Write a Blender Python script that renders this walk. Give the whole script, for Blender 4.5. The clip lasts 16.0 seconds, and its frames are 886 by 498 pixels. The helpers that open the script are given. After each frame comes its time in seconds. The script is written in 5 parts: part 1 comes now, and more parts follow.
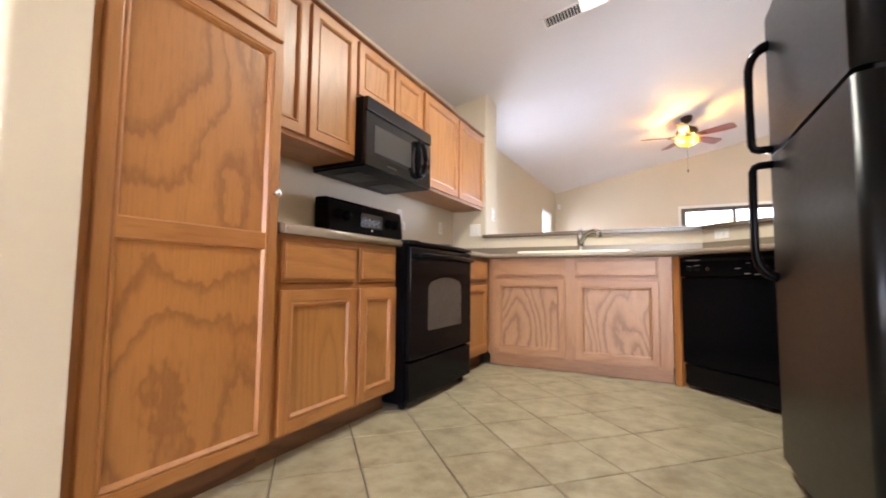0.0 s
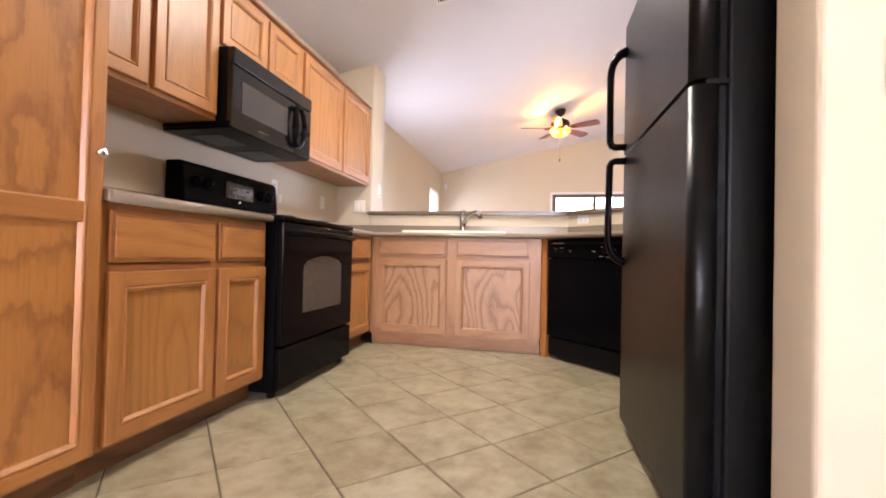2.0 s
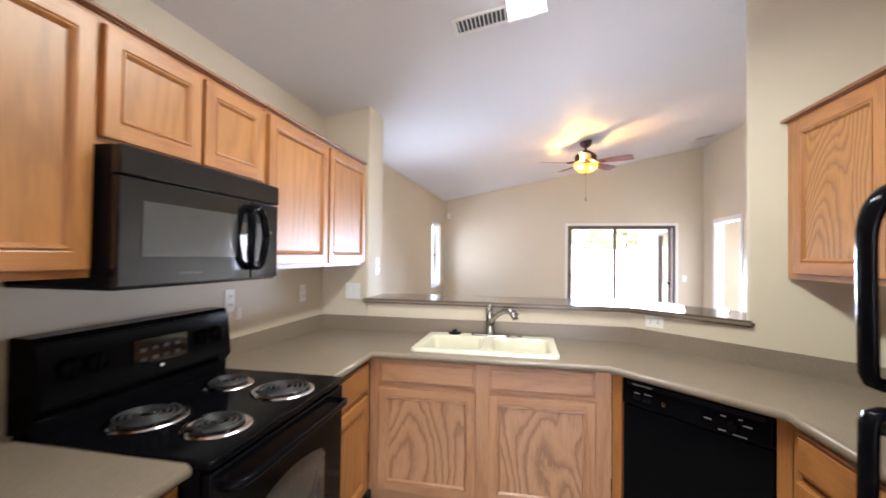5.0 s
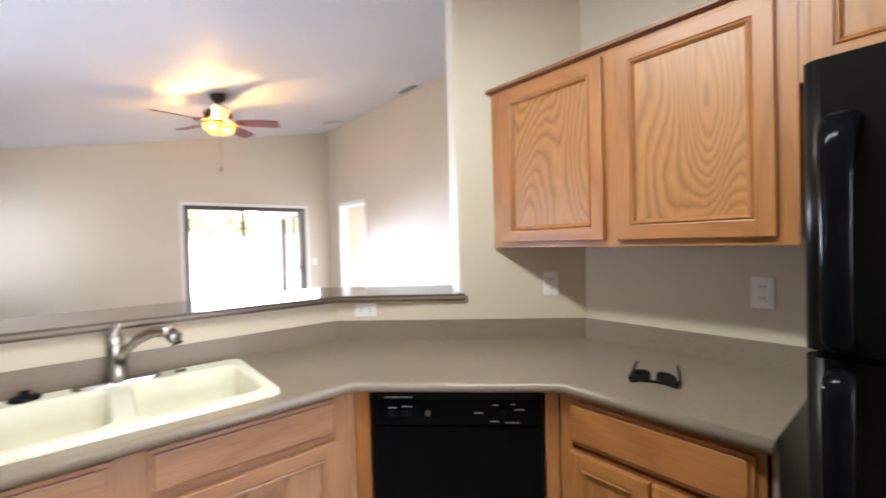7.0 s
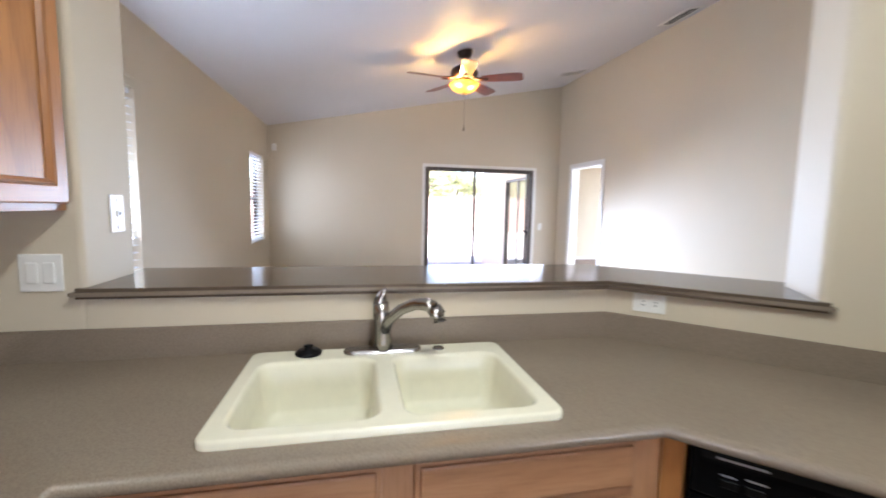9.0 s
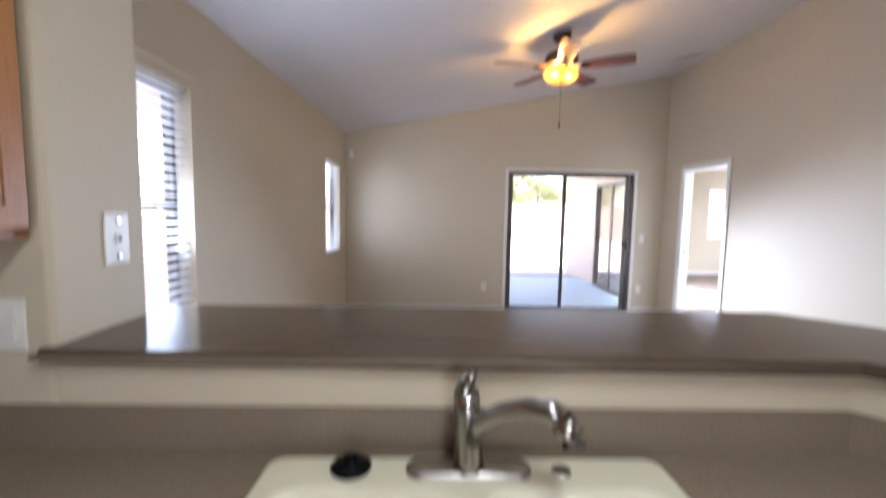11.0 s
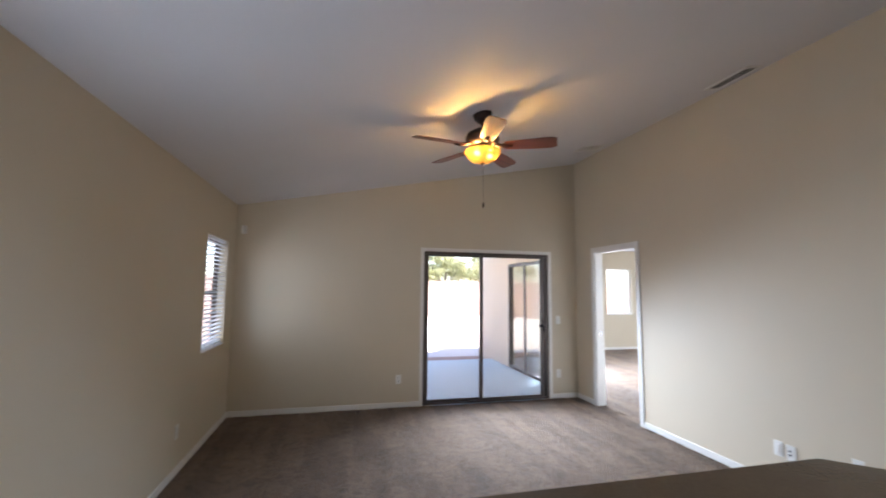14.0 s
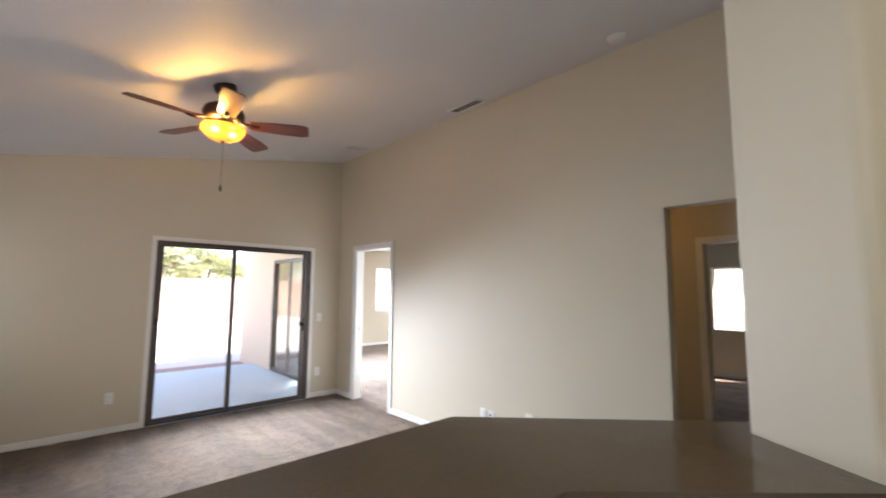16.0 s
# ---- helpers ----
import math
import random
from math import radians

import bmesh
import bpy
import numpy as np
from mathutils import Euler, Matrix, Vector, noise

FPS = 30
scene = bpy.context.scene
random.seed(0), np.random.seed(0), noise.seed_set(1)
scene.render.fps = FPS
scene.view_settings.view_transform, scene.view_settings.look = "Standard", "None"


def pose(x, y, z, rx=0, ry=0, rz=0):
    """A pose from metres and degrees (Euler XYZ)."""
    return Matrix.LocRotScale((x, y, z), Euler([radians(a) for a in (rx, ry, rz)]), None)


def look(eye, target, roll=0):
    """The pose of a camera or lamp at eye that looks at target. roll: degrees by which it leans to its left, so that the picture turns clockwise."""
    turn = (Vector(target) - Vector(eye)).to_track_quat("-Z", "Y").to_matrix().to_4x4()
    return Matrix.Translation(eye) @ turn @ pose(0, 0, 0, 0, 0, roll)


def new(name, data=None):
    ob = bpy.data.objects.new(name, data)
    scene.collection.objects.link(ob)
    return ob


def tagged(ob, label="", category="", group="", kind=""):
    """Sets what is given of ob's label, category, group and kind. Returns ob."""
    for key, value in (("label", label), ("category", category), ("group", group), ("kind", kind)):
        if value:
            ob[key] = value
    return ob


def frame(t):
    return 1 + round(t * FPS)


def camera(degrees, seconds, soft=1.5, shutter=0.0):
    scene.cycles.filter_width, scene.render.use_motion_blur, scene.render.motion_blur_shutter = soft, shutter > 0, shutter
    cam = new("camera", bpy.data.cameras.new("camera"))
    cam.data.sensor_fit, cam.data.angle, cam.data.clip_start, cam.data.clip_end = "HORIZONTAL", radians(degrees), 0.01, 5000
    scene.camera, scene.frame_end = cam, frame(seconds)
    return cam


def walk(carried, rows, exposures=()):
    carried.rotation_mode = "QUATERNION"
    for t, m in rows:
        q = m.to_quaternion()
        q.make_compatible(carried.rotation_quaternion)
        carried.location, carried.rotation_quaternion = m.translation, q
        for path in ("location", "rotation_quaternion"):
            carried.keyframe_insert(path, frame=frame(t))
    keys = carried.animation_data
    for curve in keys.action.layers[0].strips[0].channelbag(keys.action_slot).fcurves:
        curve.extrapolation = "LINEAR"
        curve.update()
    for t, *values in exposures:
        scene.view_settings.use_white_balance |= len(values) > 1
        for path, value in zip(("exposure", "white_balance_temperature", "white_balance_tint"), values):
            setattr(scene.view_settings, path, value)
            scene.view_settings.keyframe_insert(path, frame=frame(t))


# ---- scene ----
cam = camera(93.6, 16.0, soft=1.8, shutter=0.5)
EXPOSURES = [
    (0, 3.96, 6600, 24), (0.5, 4.05, 6600, 22), (1, 4.06, 6800, 28), (2, 4.04, 6850, 33), (3, 4.0, 6750, 34), (5.5, 3.78, 6050, 21), (7, 3.80, 6000, 21),
    (8.5, 3.50, 5900, 21), (11, 2.96, 5950, 23), (12.5, 2.6, 5980, 20), (13.5, 2.25, 6080, 20), (14.5, 2.46, 6250, 19), (16, 2.68, 6450, 19),
]
PATH = [
    (0, (0.094, -0.077, 0.698), (-0.826, 1.693, 0.836), 0.6),
    (0.5, (0.096, -0.071, 0.71), (-0.644, 1.784, 0.825), 0.8),
    (1, (0.103, -0.066, 0.689), (-0.482, 1.845, 0.767), 0.8),
    (1.5, (0.105, -0.053, 0.68), (-0.378, 1.888, 0.724), 1.0),
    (2, (0.109, -0.005, 0.721), (-0.313, 1.95, 0.752), 1.4),
    (2.5, (0.148, 0.027, 1.019), (-0.263, 1.983, 0.939), 1.6),
    (3, (0.209, 0.028, 1.315), (-0.375, 1.94, 1.263), 1.4),
    (3.2, (0.206, 0.041, 1.365), (-0.487, 1.917, 1.354), 1.6),
    (5.3, (-0.371, 0.995, 1.447), (-0.585, 2.983, 1.481), 0.1),
    (5.5, (-0.427, 1.086, 1.434), (-0.484, 3.086, 1.441), -0.2),
    (6, (-0.488, 1.337, 1.393), (-0.18, 3.313, 1.369), -0.8),
    (6.5, (-0.518, 1.552, 1.399), (0.279, 3.386, 1.374), -1.9),
    (7, (-0.563, 1.749, 1.397), (0.726, 3.278, 1.362), -1.6),
    (7.5, (-0.586, 1.847, 1.399), (0.938, 3.141, 1.335), -0.2),
    (8, (-0.597, 1.875, 1.406), (0.821, 3.281, 1.304), 1.0),
    (8.5, (-0.608, 2.049, 1.392), (0.28, 3.836, 1.266), 1.5),
    (8.7, (-0.596, 2.143, 1.41), (0.023, 4.039, 1.259), 1.0),
    (10.8, (-0.588, 2.851, 1.388), (-0.541, 4.814, 1.007), 1.2),
    (11, (-0.585, 2.857, 1.45), (-0.54, 4.848, 1.271), 1.1),
    (11.5, (-0.625, 2.925, 1.533), (-0.648, 4.919, 1.697), 0.6),
    (12, (-0.656, 3.135, 1.513), (-0.828, 5.113, 1.757), 0.2),
    (12.5, (-0.705, 3.325, 1.524), (-0.914, 5.303, 1.74), 0.2),
    (13, (-0.722, 3.389, 1.519), (-0.754, 5.38, 1.702), 0.3),
    (13.5, (-0.682, 3.395, 1.521), (-0.459, 5.374, 1.708), 0.6),
    (14, (-0.611, 3.397, 1.541), (-0.137, 5.331, 1.731), 0.6),
    (14.5, (-0.581, 3.397, 1.529), (0.148, 5.249, 1.726), 0.5),
    (15, (-0.488, 3.379, 1.531), (0.466, 5.126, 1.729), 0.6),
    (15.5, (-0.399, 3.351, 1.524), (0.755, 4.971, 1.725), 0.6),
    (16, (-0.332, 3.308, 1.502), (1.023, 4.766, 1.7), 0.4),
]
walk(cam, [(t, look(eye, target, roll)) for t, eye, target, roll in PATH], EXPOSURES)

# ---- light ----
world = bpy.data.worlds.new("world")
scene.world = world
world.use_nodes = True
wn = world.node_tree
sky = wn.nodes.new("ShaderNodeTexSky")
sky.sky_type, sky.sun_disc = "NISHITA", False
sky.sun_elevation, sky.sun_rotation = radians(58.8), radians(151)
wn.links.new(sky.outputs[0], wn.nodes["Background"].inputs[0])
wn.nodes["Background"].inputs[1].default_value = 0.15

sun = new("sun", bpy.data.lights.new("sun", "SUN"))
sun.data.energy, sun.data.angle, sun.data.color = 4.5, radians(0.5), (1.0, 0.95, 0.88)
sun.matrix_world = look((0, 0, 0), (-0.25, 0.45, -0.85))


def area_light(name, m, sx, sy, watts, colour):
    d = bpy.data.lights.new(name, "AREA")
    d.shape, d.size, d.size_y, d.energy, d.color = "RECTANGLE", sx, sy, watts, colour
    ob = new(name, d)
    ob.matrix_world = m
    return ob


SKYCOL = (0.73, 0.875, 1.0)
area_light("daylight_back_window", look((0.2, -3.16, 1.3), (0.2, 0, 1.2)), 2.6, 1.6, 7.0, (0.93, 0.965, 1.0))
area_light("daylight_bedroom_door", look((3.5, 10.7, 1.2), (5.2, 9.3, 0.55)), 1.2, 1.6, 95, SKYCOL)
area_light("daylight_bedroom_window", look((6.9, 13.05, 1.5), (6.5, 10, 1.0)), 1.0, 1.1, 4, SKYCOL)
area_light("daylight_far_bedroom", look((8.42, 4.9, 1.4), (5, 4.9, 1.0)), 1.0, 1.0, 2, SKYCOL)
area_light("daylight_slider", look((1.4, 8.55, 1.2), (1.4, 5.45, -0.9)), 1.7, 1.1, 18.5, SKYCOL).data.spread = radians(122)
area_light("daylight_window_near", look((-1.958, 4.83, 1.465), (2.8, 4.83, 1.465)), 0.50, 1.1, 0.7, SKYCOL)
area_light("daylight_window_near_inner", look((-1.85, 4.83, 1.25), (0.4, 5.5, 2.3)), 0.5, 0.75, 3.0, SKYCOL).data.spread = radians(150)
area_light("daylight_window_far", look((-1.958, 8.24, 1.475), (2.8, 8.24, 1.475)), 0.72, 1.08, 0.9, SKYCOL)
area_light("daylight_window_far_inner", look((-1.85, 8.24, 1.5), (0.4, 8.5, 1.2)), 0.7, 1.05, 0.8, SKYCOL).data.spread = radians(140)
area_light("kitchen_tubes", look((-0.29, 2.42, 2.64), (-0.29, 2.42, 0)), 0.18, 1.15, 3.6, (0.91, 1.0, 0.84))
# Unseen bulb, assumed from the yellow tint of the hallway walls.
hall = new("assumed_hall_bulb", bpy.data.lights.new("assumed_hall_bulb", "POINT"))
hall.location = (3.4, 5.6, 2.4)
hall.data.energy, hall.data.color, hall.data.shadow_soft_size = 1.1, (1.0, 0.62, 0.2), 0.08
for dx, dy in ((-0.075, -0.045), (0.09, 0.01)):
    bulb = new("fan_bulb", bpy.data.lights.new("fan_bulb", "POINT"))
    bulb.location = (0.48 + dx, 6.53 + dy, 2.648)
    bulb.data.energy, bulb.data.color, bulb.data.shadow_soft_size = 2.6, (1.0, 0.58, 0.16), 0.02

# ---- materials ----
def mat_new(name):
    m = bpy.data.materials.new(name)
    m.use_nodes = True
    nt = m.node_tree
    b = nt.nodes["Principled BSDF"]
    return m, nt, b


def node(nt, kind, **kw):
    n = nt.nodes.new(kind)
    for k, v in kw.items():
        n.inputs[k.replace("_", " ")].default_value = v
    return n


def coords(nt, scale=(1, 1, 1), randomise=True, kind="Object"):
    tc = nt.nodes.new("ShaderNodeTexCoord")
    mp = nt.nodes.new("ShaderNodeMapping")
    mp.inputs["Scale"].default_value = scale
    if randomise:
        oi = nt.nodes.new("ShaderNodeObjectInfo")
        mul = nt.nodes.new("ShaderNodeVectorMath")
        mul.operation = "SCALE"
        mul.inputs[0].default_value = (7.3, 3.1, 11.7)
        nt.links.new(oi.outputs["Random"], mul.inputs["Scale"])
        add = nt.nodes.new("ShaderNodeVectorMath")
        nt.links.new(tc.outputs[kind], add.inputs[0])
        nt.links.new(mul.outputs[0], add.inputs[1])
        nt.links.new(add.outputs[0], mp.inputs["Vector"])
    else:
        nt.links.new(tc.outputs[kind], mp.inputs["Vector"])
    return mp.outputs[0]


def ramp(nt, fac, stops):
    r = nt.nodes.new("ShaderNodeValToRGB")
    e = r.color_ramp.elements
    e[0].position, e[0].color = stops[0][0], (*stops[0][1], 1)
    e[1].position, e[1].color = stops[-1][0], (*stops[-1][1], 1)
    for p, c in stops[1:-1]:
        k = e.new(p)
        k.color = (*c, 1)
    nt.links.new(fac, r.inputs[0])
    return r.outputs[0]


def bump(nt, b, height, strength, distance=0.002):
    bp = node(nt, "ShaderNodeBump", Strength=strength, Distance=distance)
    nt.links.new(height, bp.inputs["Height"])
    nt.links.new(bp.outputs[0], b.inputs["Normal"])


def mix(nt, fac, a, c, blend="MIX"):
    m = nt.nodes.new("ShaderNodeMix")
    m.data_type, m.blend_type = "RGBA", blend
    for sock, v in ((m.inputs[0], fac), (m.inputs[6], a), (m.inputs[7], c)):
        if isinstance(v, (int, float)):
            sock.default_value = v
        elif isinstance(v, tuple):
            sock.default_value = (*v, 1)
        else:
            nt.links.new(v, sock)
    return m.outputs[2]


def plain(name, colour, rough, metal=0.0, var=0.06, scale=30, bumpy=0.0, coat=0.0, spec=0.5):
    """A surface of one colour with slight cloudiness, uneven gloss and fine relief."""
    m, nt, b = mat_new(name)
    v = coords(nt)
    n1 = node(nt, "ShaderNodeTexNoise", Scale=scale, Detail=4.0)
    nt.links.new(v, n1.inputs["Vector"])
    lo = tuple(c * (1 - var) for c in colour)
    hi = tuple(min(1, c * (1 + var)) for c in colour)
    nt.links.new(ramp(nt, n1.outputs[0], [(0.3, lo), (0.7, hi)]), b.inputs["Base Color"])
    n2 = node(nt, "ShaderNodeTexNoise", Scale=scale * 0.15, Detail=3.0)
    nt.links.new(v, n2.inputs["Vector"])
    mr = node(nt, "ShaderNodeMapRange", To_Min=max(0.02, rough * 0.85), To_Max=min(1, rough * 1.2))
    nt.links.new(n2.outputs[0], mr.inputs[0])
    nt.links.new(mr.outputs[0], b.inputs["Roughness"])
    b.inputs["Metallic"].default_value = metal
    b.inputs["Specular IOR Level"].default_value = spec
    b.inputs["Coat Weight"].default_value = coat
    if bumpy:
        bump(nt, b, n1.outputs[0], bumpy)
    return m


def drywall(name, colour):
    """Painted, lightly sprayed orange-peel plaster."""
    m, nt, b = mat_new(name)
    v = coords(nt, randomise=False)
    big = node(nt, "ShaderNodeTexNoise", Scale=1.3, Detail=3.0)
    nt.links.new(v, big.inputs["Vector"])
    nt.links.new(ramp(nt, big.outputs[0], [(0.3, tuple(c * 0.965 for c in colour)), (0.7, colour)]), b.inputs["Base Color"])
    peel = node(nt, "ShaderNodeTexNoise", Scale=70, Detail=3.0)
    nt.links.new(v, peel.inputs["Vector"])
    bump(nt, b, peel.outputs[0], 0.16, 0.003)
    b.inputs["Roughness"].default_value = 0.62
    return m


def oak(name, axis, dark, mid, light, lines=34.0, coat=0.25, along=0.5):
    """Plain-sawn oak, its figure running along the given axis."""
    m, nt, b = mat_new(name)
    st = [2.6, 2.6, 2.6]
    st["xyz".index(axis)] = along
    v = coords(nt, tuple(st))
    fig = node(nt, "ShaderNodeTexNoise", Scale=1.15, Detail=1.2, Roughness=0.35, Distortion=0.25)
    nt.links.new(v, fig.inputs["Vector"])
    mul = nt.nodes.new("ShaderNodeMath")
    mul.operation = "MULTIPLY"
    mul.inputs[1].default_value = lines
    nt.links.new(fig.outputs[0], mul.inputs[0])
    fr = nt.nodes.new("ShaderNodeMath")
    fr.operation = "FRACT"
    fine = coords(nt, tuple(9 * q for q in st))
    wob = node(nt, "ShaderNodeTexNoise", Scale=2.0, Detail=2.0)
    nt.links.new(fine, wob.inputs["Vector"])
    add = nt.nodes.new("ShaderNodeMath")
    add.operation = "MULTIPLY_ADD"
    add.inputs[1].default_value = 0.55
    nt.links.new(wob.outputs[0], add.inputs[0])
    nt.links.new(mul.outputs[0], add.inputs[2])
    nt.links.new(add.outputs[0], fr.inputs[0])
    bands = ramp(nt, fr.outputs[0], [(0.0, dark), (0.1, mid), (0.35, light), (0.7, mid), (0.94, dark), (1.0, dark)])
    st2 = [60, 60, 60]
    st2["xyz".index(axis)] = 3
    v2 = coords(nt, tuple(st2))
    pore = node(nt, "ShaderNodeTexNoise", Scale=3.0, Detail=3.0, Roughness=0.7)
    nt.links.new(v2, pore.inputs["Vector"])
    pores = ramp(nt, pore.outputs[0], [(0.34, (0.74, 0.68, 0.62)), (0.52, (1, 1, 1))])
    c1 = mix(nt, 0.55, bands, pores, "MULTIPLY")
    v3 = coords(nt, (1, 1, 1))
    tone = node(nt, "ShaderNodeTexNoise", Scale=0.9, Detail=2.0)
    nt.links.new(v3, tone.inputs["Vector"])
    tones = ramp(nt, tone.outputs[0], [(0.3, (0.86, 0.83, 0.8)), (0.7, (1, 1, 1))])
    nt.links.new(mix(nt, 1.0, c1, tones, "MULTIPLY"), b.inputs["Base Color"])
    b.inputs["Roughness"].default_value = 0.42
    b.inputs["Coat Weight"].default_value = coat
    b.inputs["Coat Roughness"].default_value = 0.3
    bump(nt, b, pore.outputs[0], 0.12, 0.001)
    return m


def laminate(name, base, speck, rough=0.34):
    """Speckled grey-brown laminate."""
    m, nt, b = mat_new(name)
    v = coords(nt, randomise=False)
    n1 = node(nt, "ShaderNodeTexNoise", Scale=220, Detail=2.0)
    nt.links.new(v, n1.inputs["Vector"])
    n2 = node(nt, "ShaderNodeTexNoise", Scale=3, Detail=3.0)
    nt.links.new(v, n2.inputs["Vector"])
    c = ramp(nt, n1.outputs[0], [(0.36, speck), (0.52, base), (0.7, tuple(x * 1.07 for x in base))])
    c2 = ramp(nt, n2.outputs[0], [(0.3, (0.93, 0.93, 0.93)), (0.7, (1, 1, 1))])
    nt.links.new(mix(nt, 1.0, c, c2, "MULTIPLY"), b.inputs["Base Color"])
    b.inputs["Roughness"].default_value = rough
    return m


def tile_mat():
    m, nt, b = mat_new("ceramic_tile")
    v = coords(nt)
    n1 = node(nt, "ShaderNodeTexNoise", Scale=9, Detail=6.0, Roughness=0.65)
    nt.links.new(v, n1.inputs["Vector"])
    c = ramp(nt, n1.outputs[0], [(0.3, (0.225, 0.186, 0.112)), (0.5, (0.345, 0.300, 0.192)), (0.72, (0.44, 0.40, 0.285))])
    oi = nt.nodes.new("ShaderNodeObjectInfo")
    t = ramp(nt, oi.outputs["Random"], [(0.0, (0.9, 0.88, 0.86)), (1.0, (1, 1, 1))])
    nt.links.new(mix(nt, 1.0, c, t, "MULTIPLY"), b.inputs["Base Color"])
    b.inputs["Roughness"].default_value = 0.38
    bump(nt, b, n1.outputs[0], 0.15, 0.002)
    return m


def carpet_mat():
    """Cut pile: fine tufts, trodden patches and long vacuum tracks."""
    m, nt, b = mat_new("carpet_pile")
    v = coords(nt, randomise=False)
    n1 = node(nt, "ShaderNodeTexNoise", Scale=260, Detail=2.0)
    nt.links.new(v, n1.inputs["Vector"])
    n2 = node(nt, "ShaderNodeTexNoise", Scale=13, Detail=5.0, Roughness=0.65, Distortion=1.5)
    nt.links.new(v, n2.inputs["Vector"])
    v2 = coords(nt, (3.0, 0.4, 1), randomise=False)
    n3 = node(nt, "ShaderNodeTexNoise", Scale=1.5, Detail=1.5)
    nt.links.new(v2, n3.inputs["Vector"])
    n4 = node(nt, "ShaderNodeTexNoise", Scale=2.6, Detail=3.0, Distortion=0.8)
    nt.links.new(v, n4.inputs["Vector"])
    c = ramp(nt, n1.outputs[0], [(0.3, (0.21, 0.126, 0.068)), (0.7, (0.385, 0.246, 0.142))])
    c2 = ramp(nt, n2.outputs[0], [(0.4, (0.62, 0.60, 0.58)), (0.53, (1, 1, 1))])
    c3 = ramp(nt, n3.outputs[0], [(0.44, (0.74, 0.72, 0.70)), (0.54, (1, 1, 1))])
    c4 = ramp(nt, n4.outputs[0], [(0.36, (0.82, 0.81, 0.8)), (0.6, (1, 1, 1))])
    col = mix(nt, 1.0, mix(nt, 1.0, mix(nt, 1.0, c, c2, "MULTIPLY"), c3, "MULTIPLY"), c4, "MULTIPLY")
    nt.links.new(col, b.inputs["Base Color"])
    b.inputs["Roughness"].default_value = 0.95
    b.inputs["Sheen Weight"].default_value = 0.2
    add = nt.nodes.new("ShaderNodeMath")
    nt.links.new(n1.outputs[0], add.inputs[0])
    nt.links.new(n2.outputs[0], add.inputs[1])
    bump(nt, b, add.outputs[0], 1.0, 0.03)
    return m


def glass_mat(name, tint=(1, 1, 1)):
    m, nt, b = mat_new(name)
    b.inputs["Base Color"].default_value = (*tint, 1)
    b.inputs["Transmission Weight"].default_value = 1.0
    b.inputs["Roughness"].default_value = 0.0
    b.inputs["IOR"].default_value = 1.45
    return m


def translucent(name, colour, share):
    """Thin sheet that lets some light through, such as a vinyl slat or a leaf."""
    m, nt, b = mat_new(name)
    v = coords(nt)
    n1 = node(nt, "ShaderNodeTexNoise", Scale=8.0, Detail=3.0)
    nt.links.new(v, n1.inputs["Vector"])
    c = ramp(nt, n1.outputs[0], [(0.3, tuple(q * 0.92 for q in colour)), (0.7, colour)])
    nt.links.new(c, b.inputs["Base Color"])
    b.inputs["Roughness"].default_value = 0.45
    tr = nt.nodes.new("ShaderNodeBsdfTranslucent")
    nt.links.new(c, tr.inputs[0])
    mx = nt.nodes.new("ShaderNodeMixShader")
    mx.inputs[0].default_value = share
    nt.links.new(b.outputs[0], mx.inputs[1])
    nt.links.new(tr.outputs[0], mx.inputs[2])
    nt.links.new(mx.outputs[0], nt.nodes["Material Output"].inputs[0])
    return m


def lit_glass(name, colour, strength, sheet, clear):
    """Frosted glass round lit bulbs: lets their light through, glows evenly and is a little clear."""
    m, nt, b = mat_new(name)
    b.inputs["Base Color"].default_value = (*sheet, 1)
    b.inputs["Roughness"].default_value = 0.3
    b.inputs["Emission Color"].default_value = (*colour, 1)
    b.inputs["Emission Strength"].default_value = strength
    tr = nt.nodes.new("ShaderNodeBsdfTranslucent")
    tr.inputs[0].default_value = (*sheet, 1)
    ad = nt.nodes.new("ShaderNodeAddShader")
    nt.links.new(b.outputs[0], ad.inputs[0])
    nt.links.new(tr.outputs[0], ad.inputs[1])
    see = nt.nodes.new("ShaderNodeBsdfTransparent")
    see.inputs[0].default_value = (1.0, 0.75, 0.35, 1)
    mx = nt.nodes.new("ShaderNodeMixShader")
    mx.inputs[0].default_value = clear
    nt.links.new(ad.outputs[0], mx.inputs[1])
    nt.links.new(see.outputs[0], mx.inputs[2])
    nt.links.new(mx.outputs[0], nt.nodes["Material Output"].inputs[0])
    return m


def glow(name, colour, strength, rough=0.4):
    m, nt, b = mat_new(name)
    b.inputs["Base Color"].default_value = (*[min(1, c) for c in colour], 1)
    b.inputs["Emission Color"].default_value = (*colour, 1)
    b.inputs["Emission Strength"].default_value = strength
    b.inputs["Roughness"].default_value = rough
    return m


M_WALL = drywall("wall_paint", (0.605, 0.53, 0.402))
M_CEIL = drywall("ceiling_paint", (0.70, 0.68, 0.69))
M_TRIM = plain("white_trim_paint", (0.76, 0.74, 0.70), 0.4, var=0.02)
OAKC = ((0.375, 0.15, 0.041), (0.43, 0.18, 0.049), (0.46, 0.20, 0.057))
PALEC = ((0.39, 0.192, 0.088), (0.44, 0.226, 0.108), (0.475, 0.258, 0.13))
M_OAKV = oak("oak_upright_grain", "z", *OAKC, lines=9.0)
M_OAKH = oak("oak_level_grain", "x", *OAKC, lines=9.0)
M_OAKP = oak("oak_panel_figure", "z", (0.36, 0.15, 0.039), (0.42, 0.182, 0.048), (0.45, 0.20, 0.055), lines=15.0)
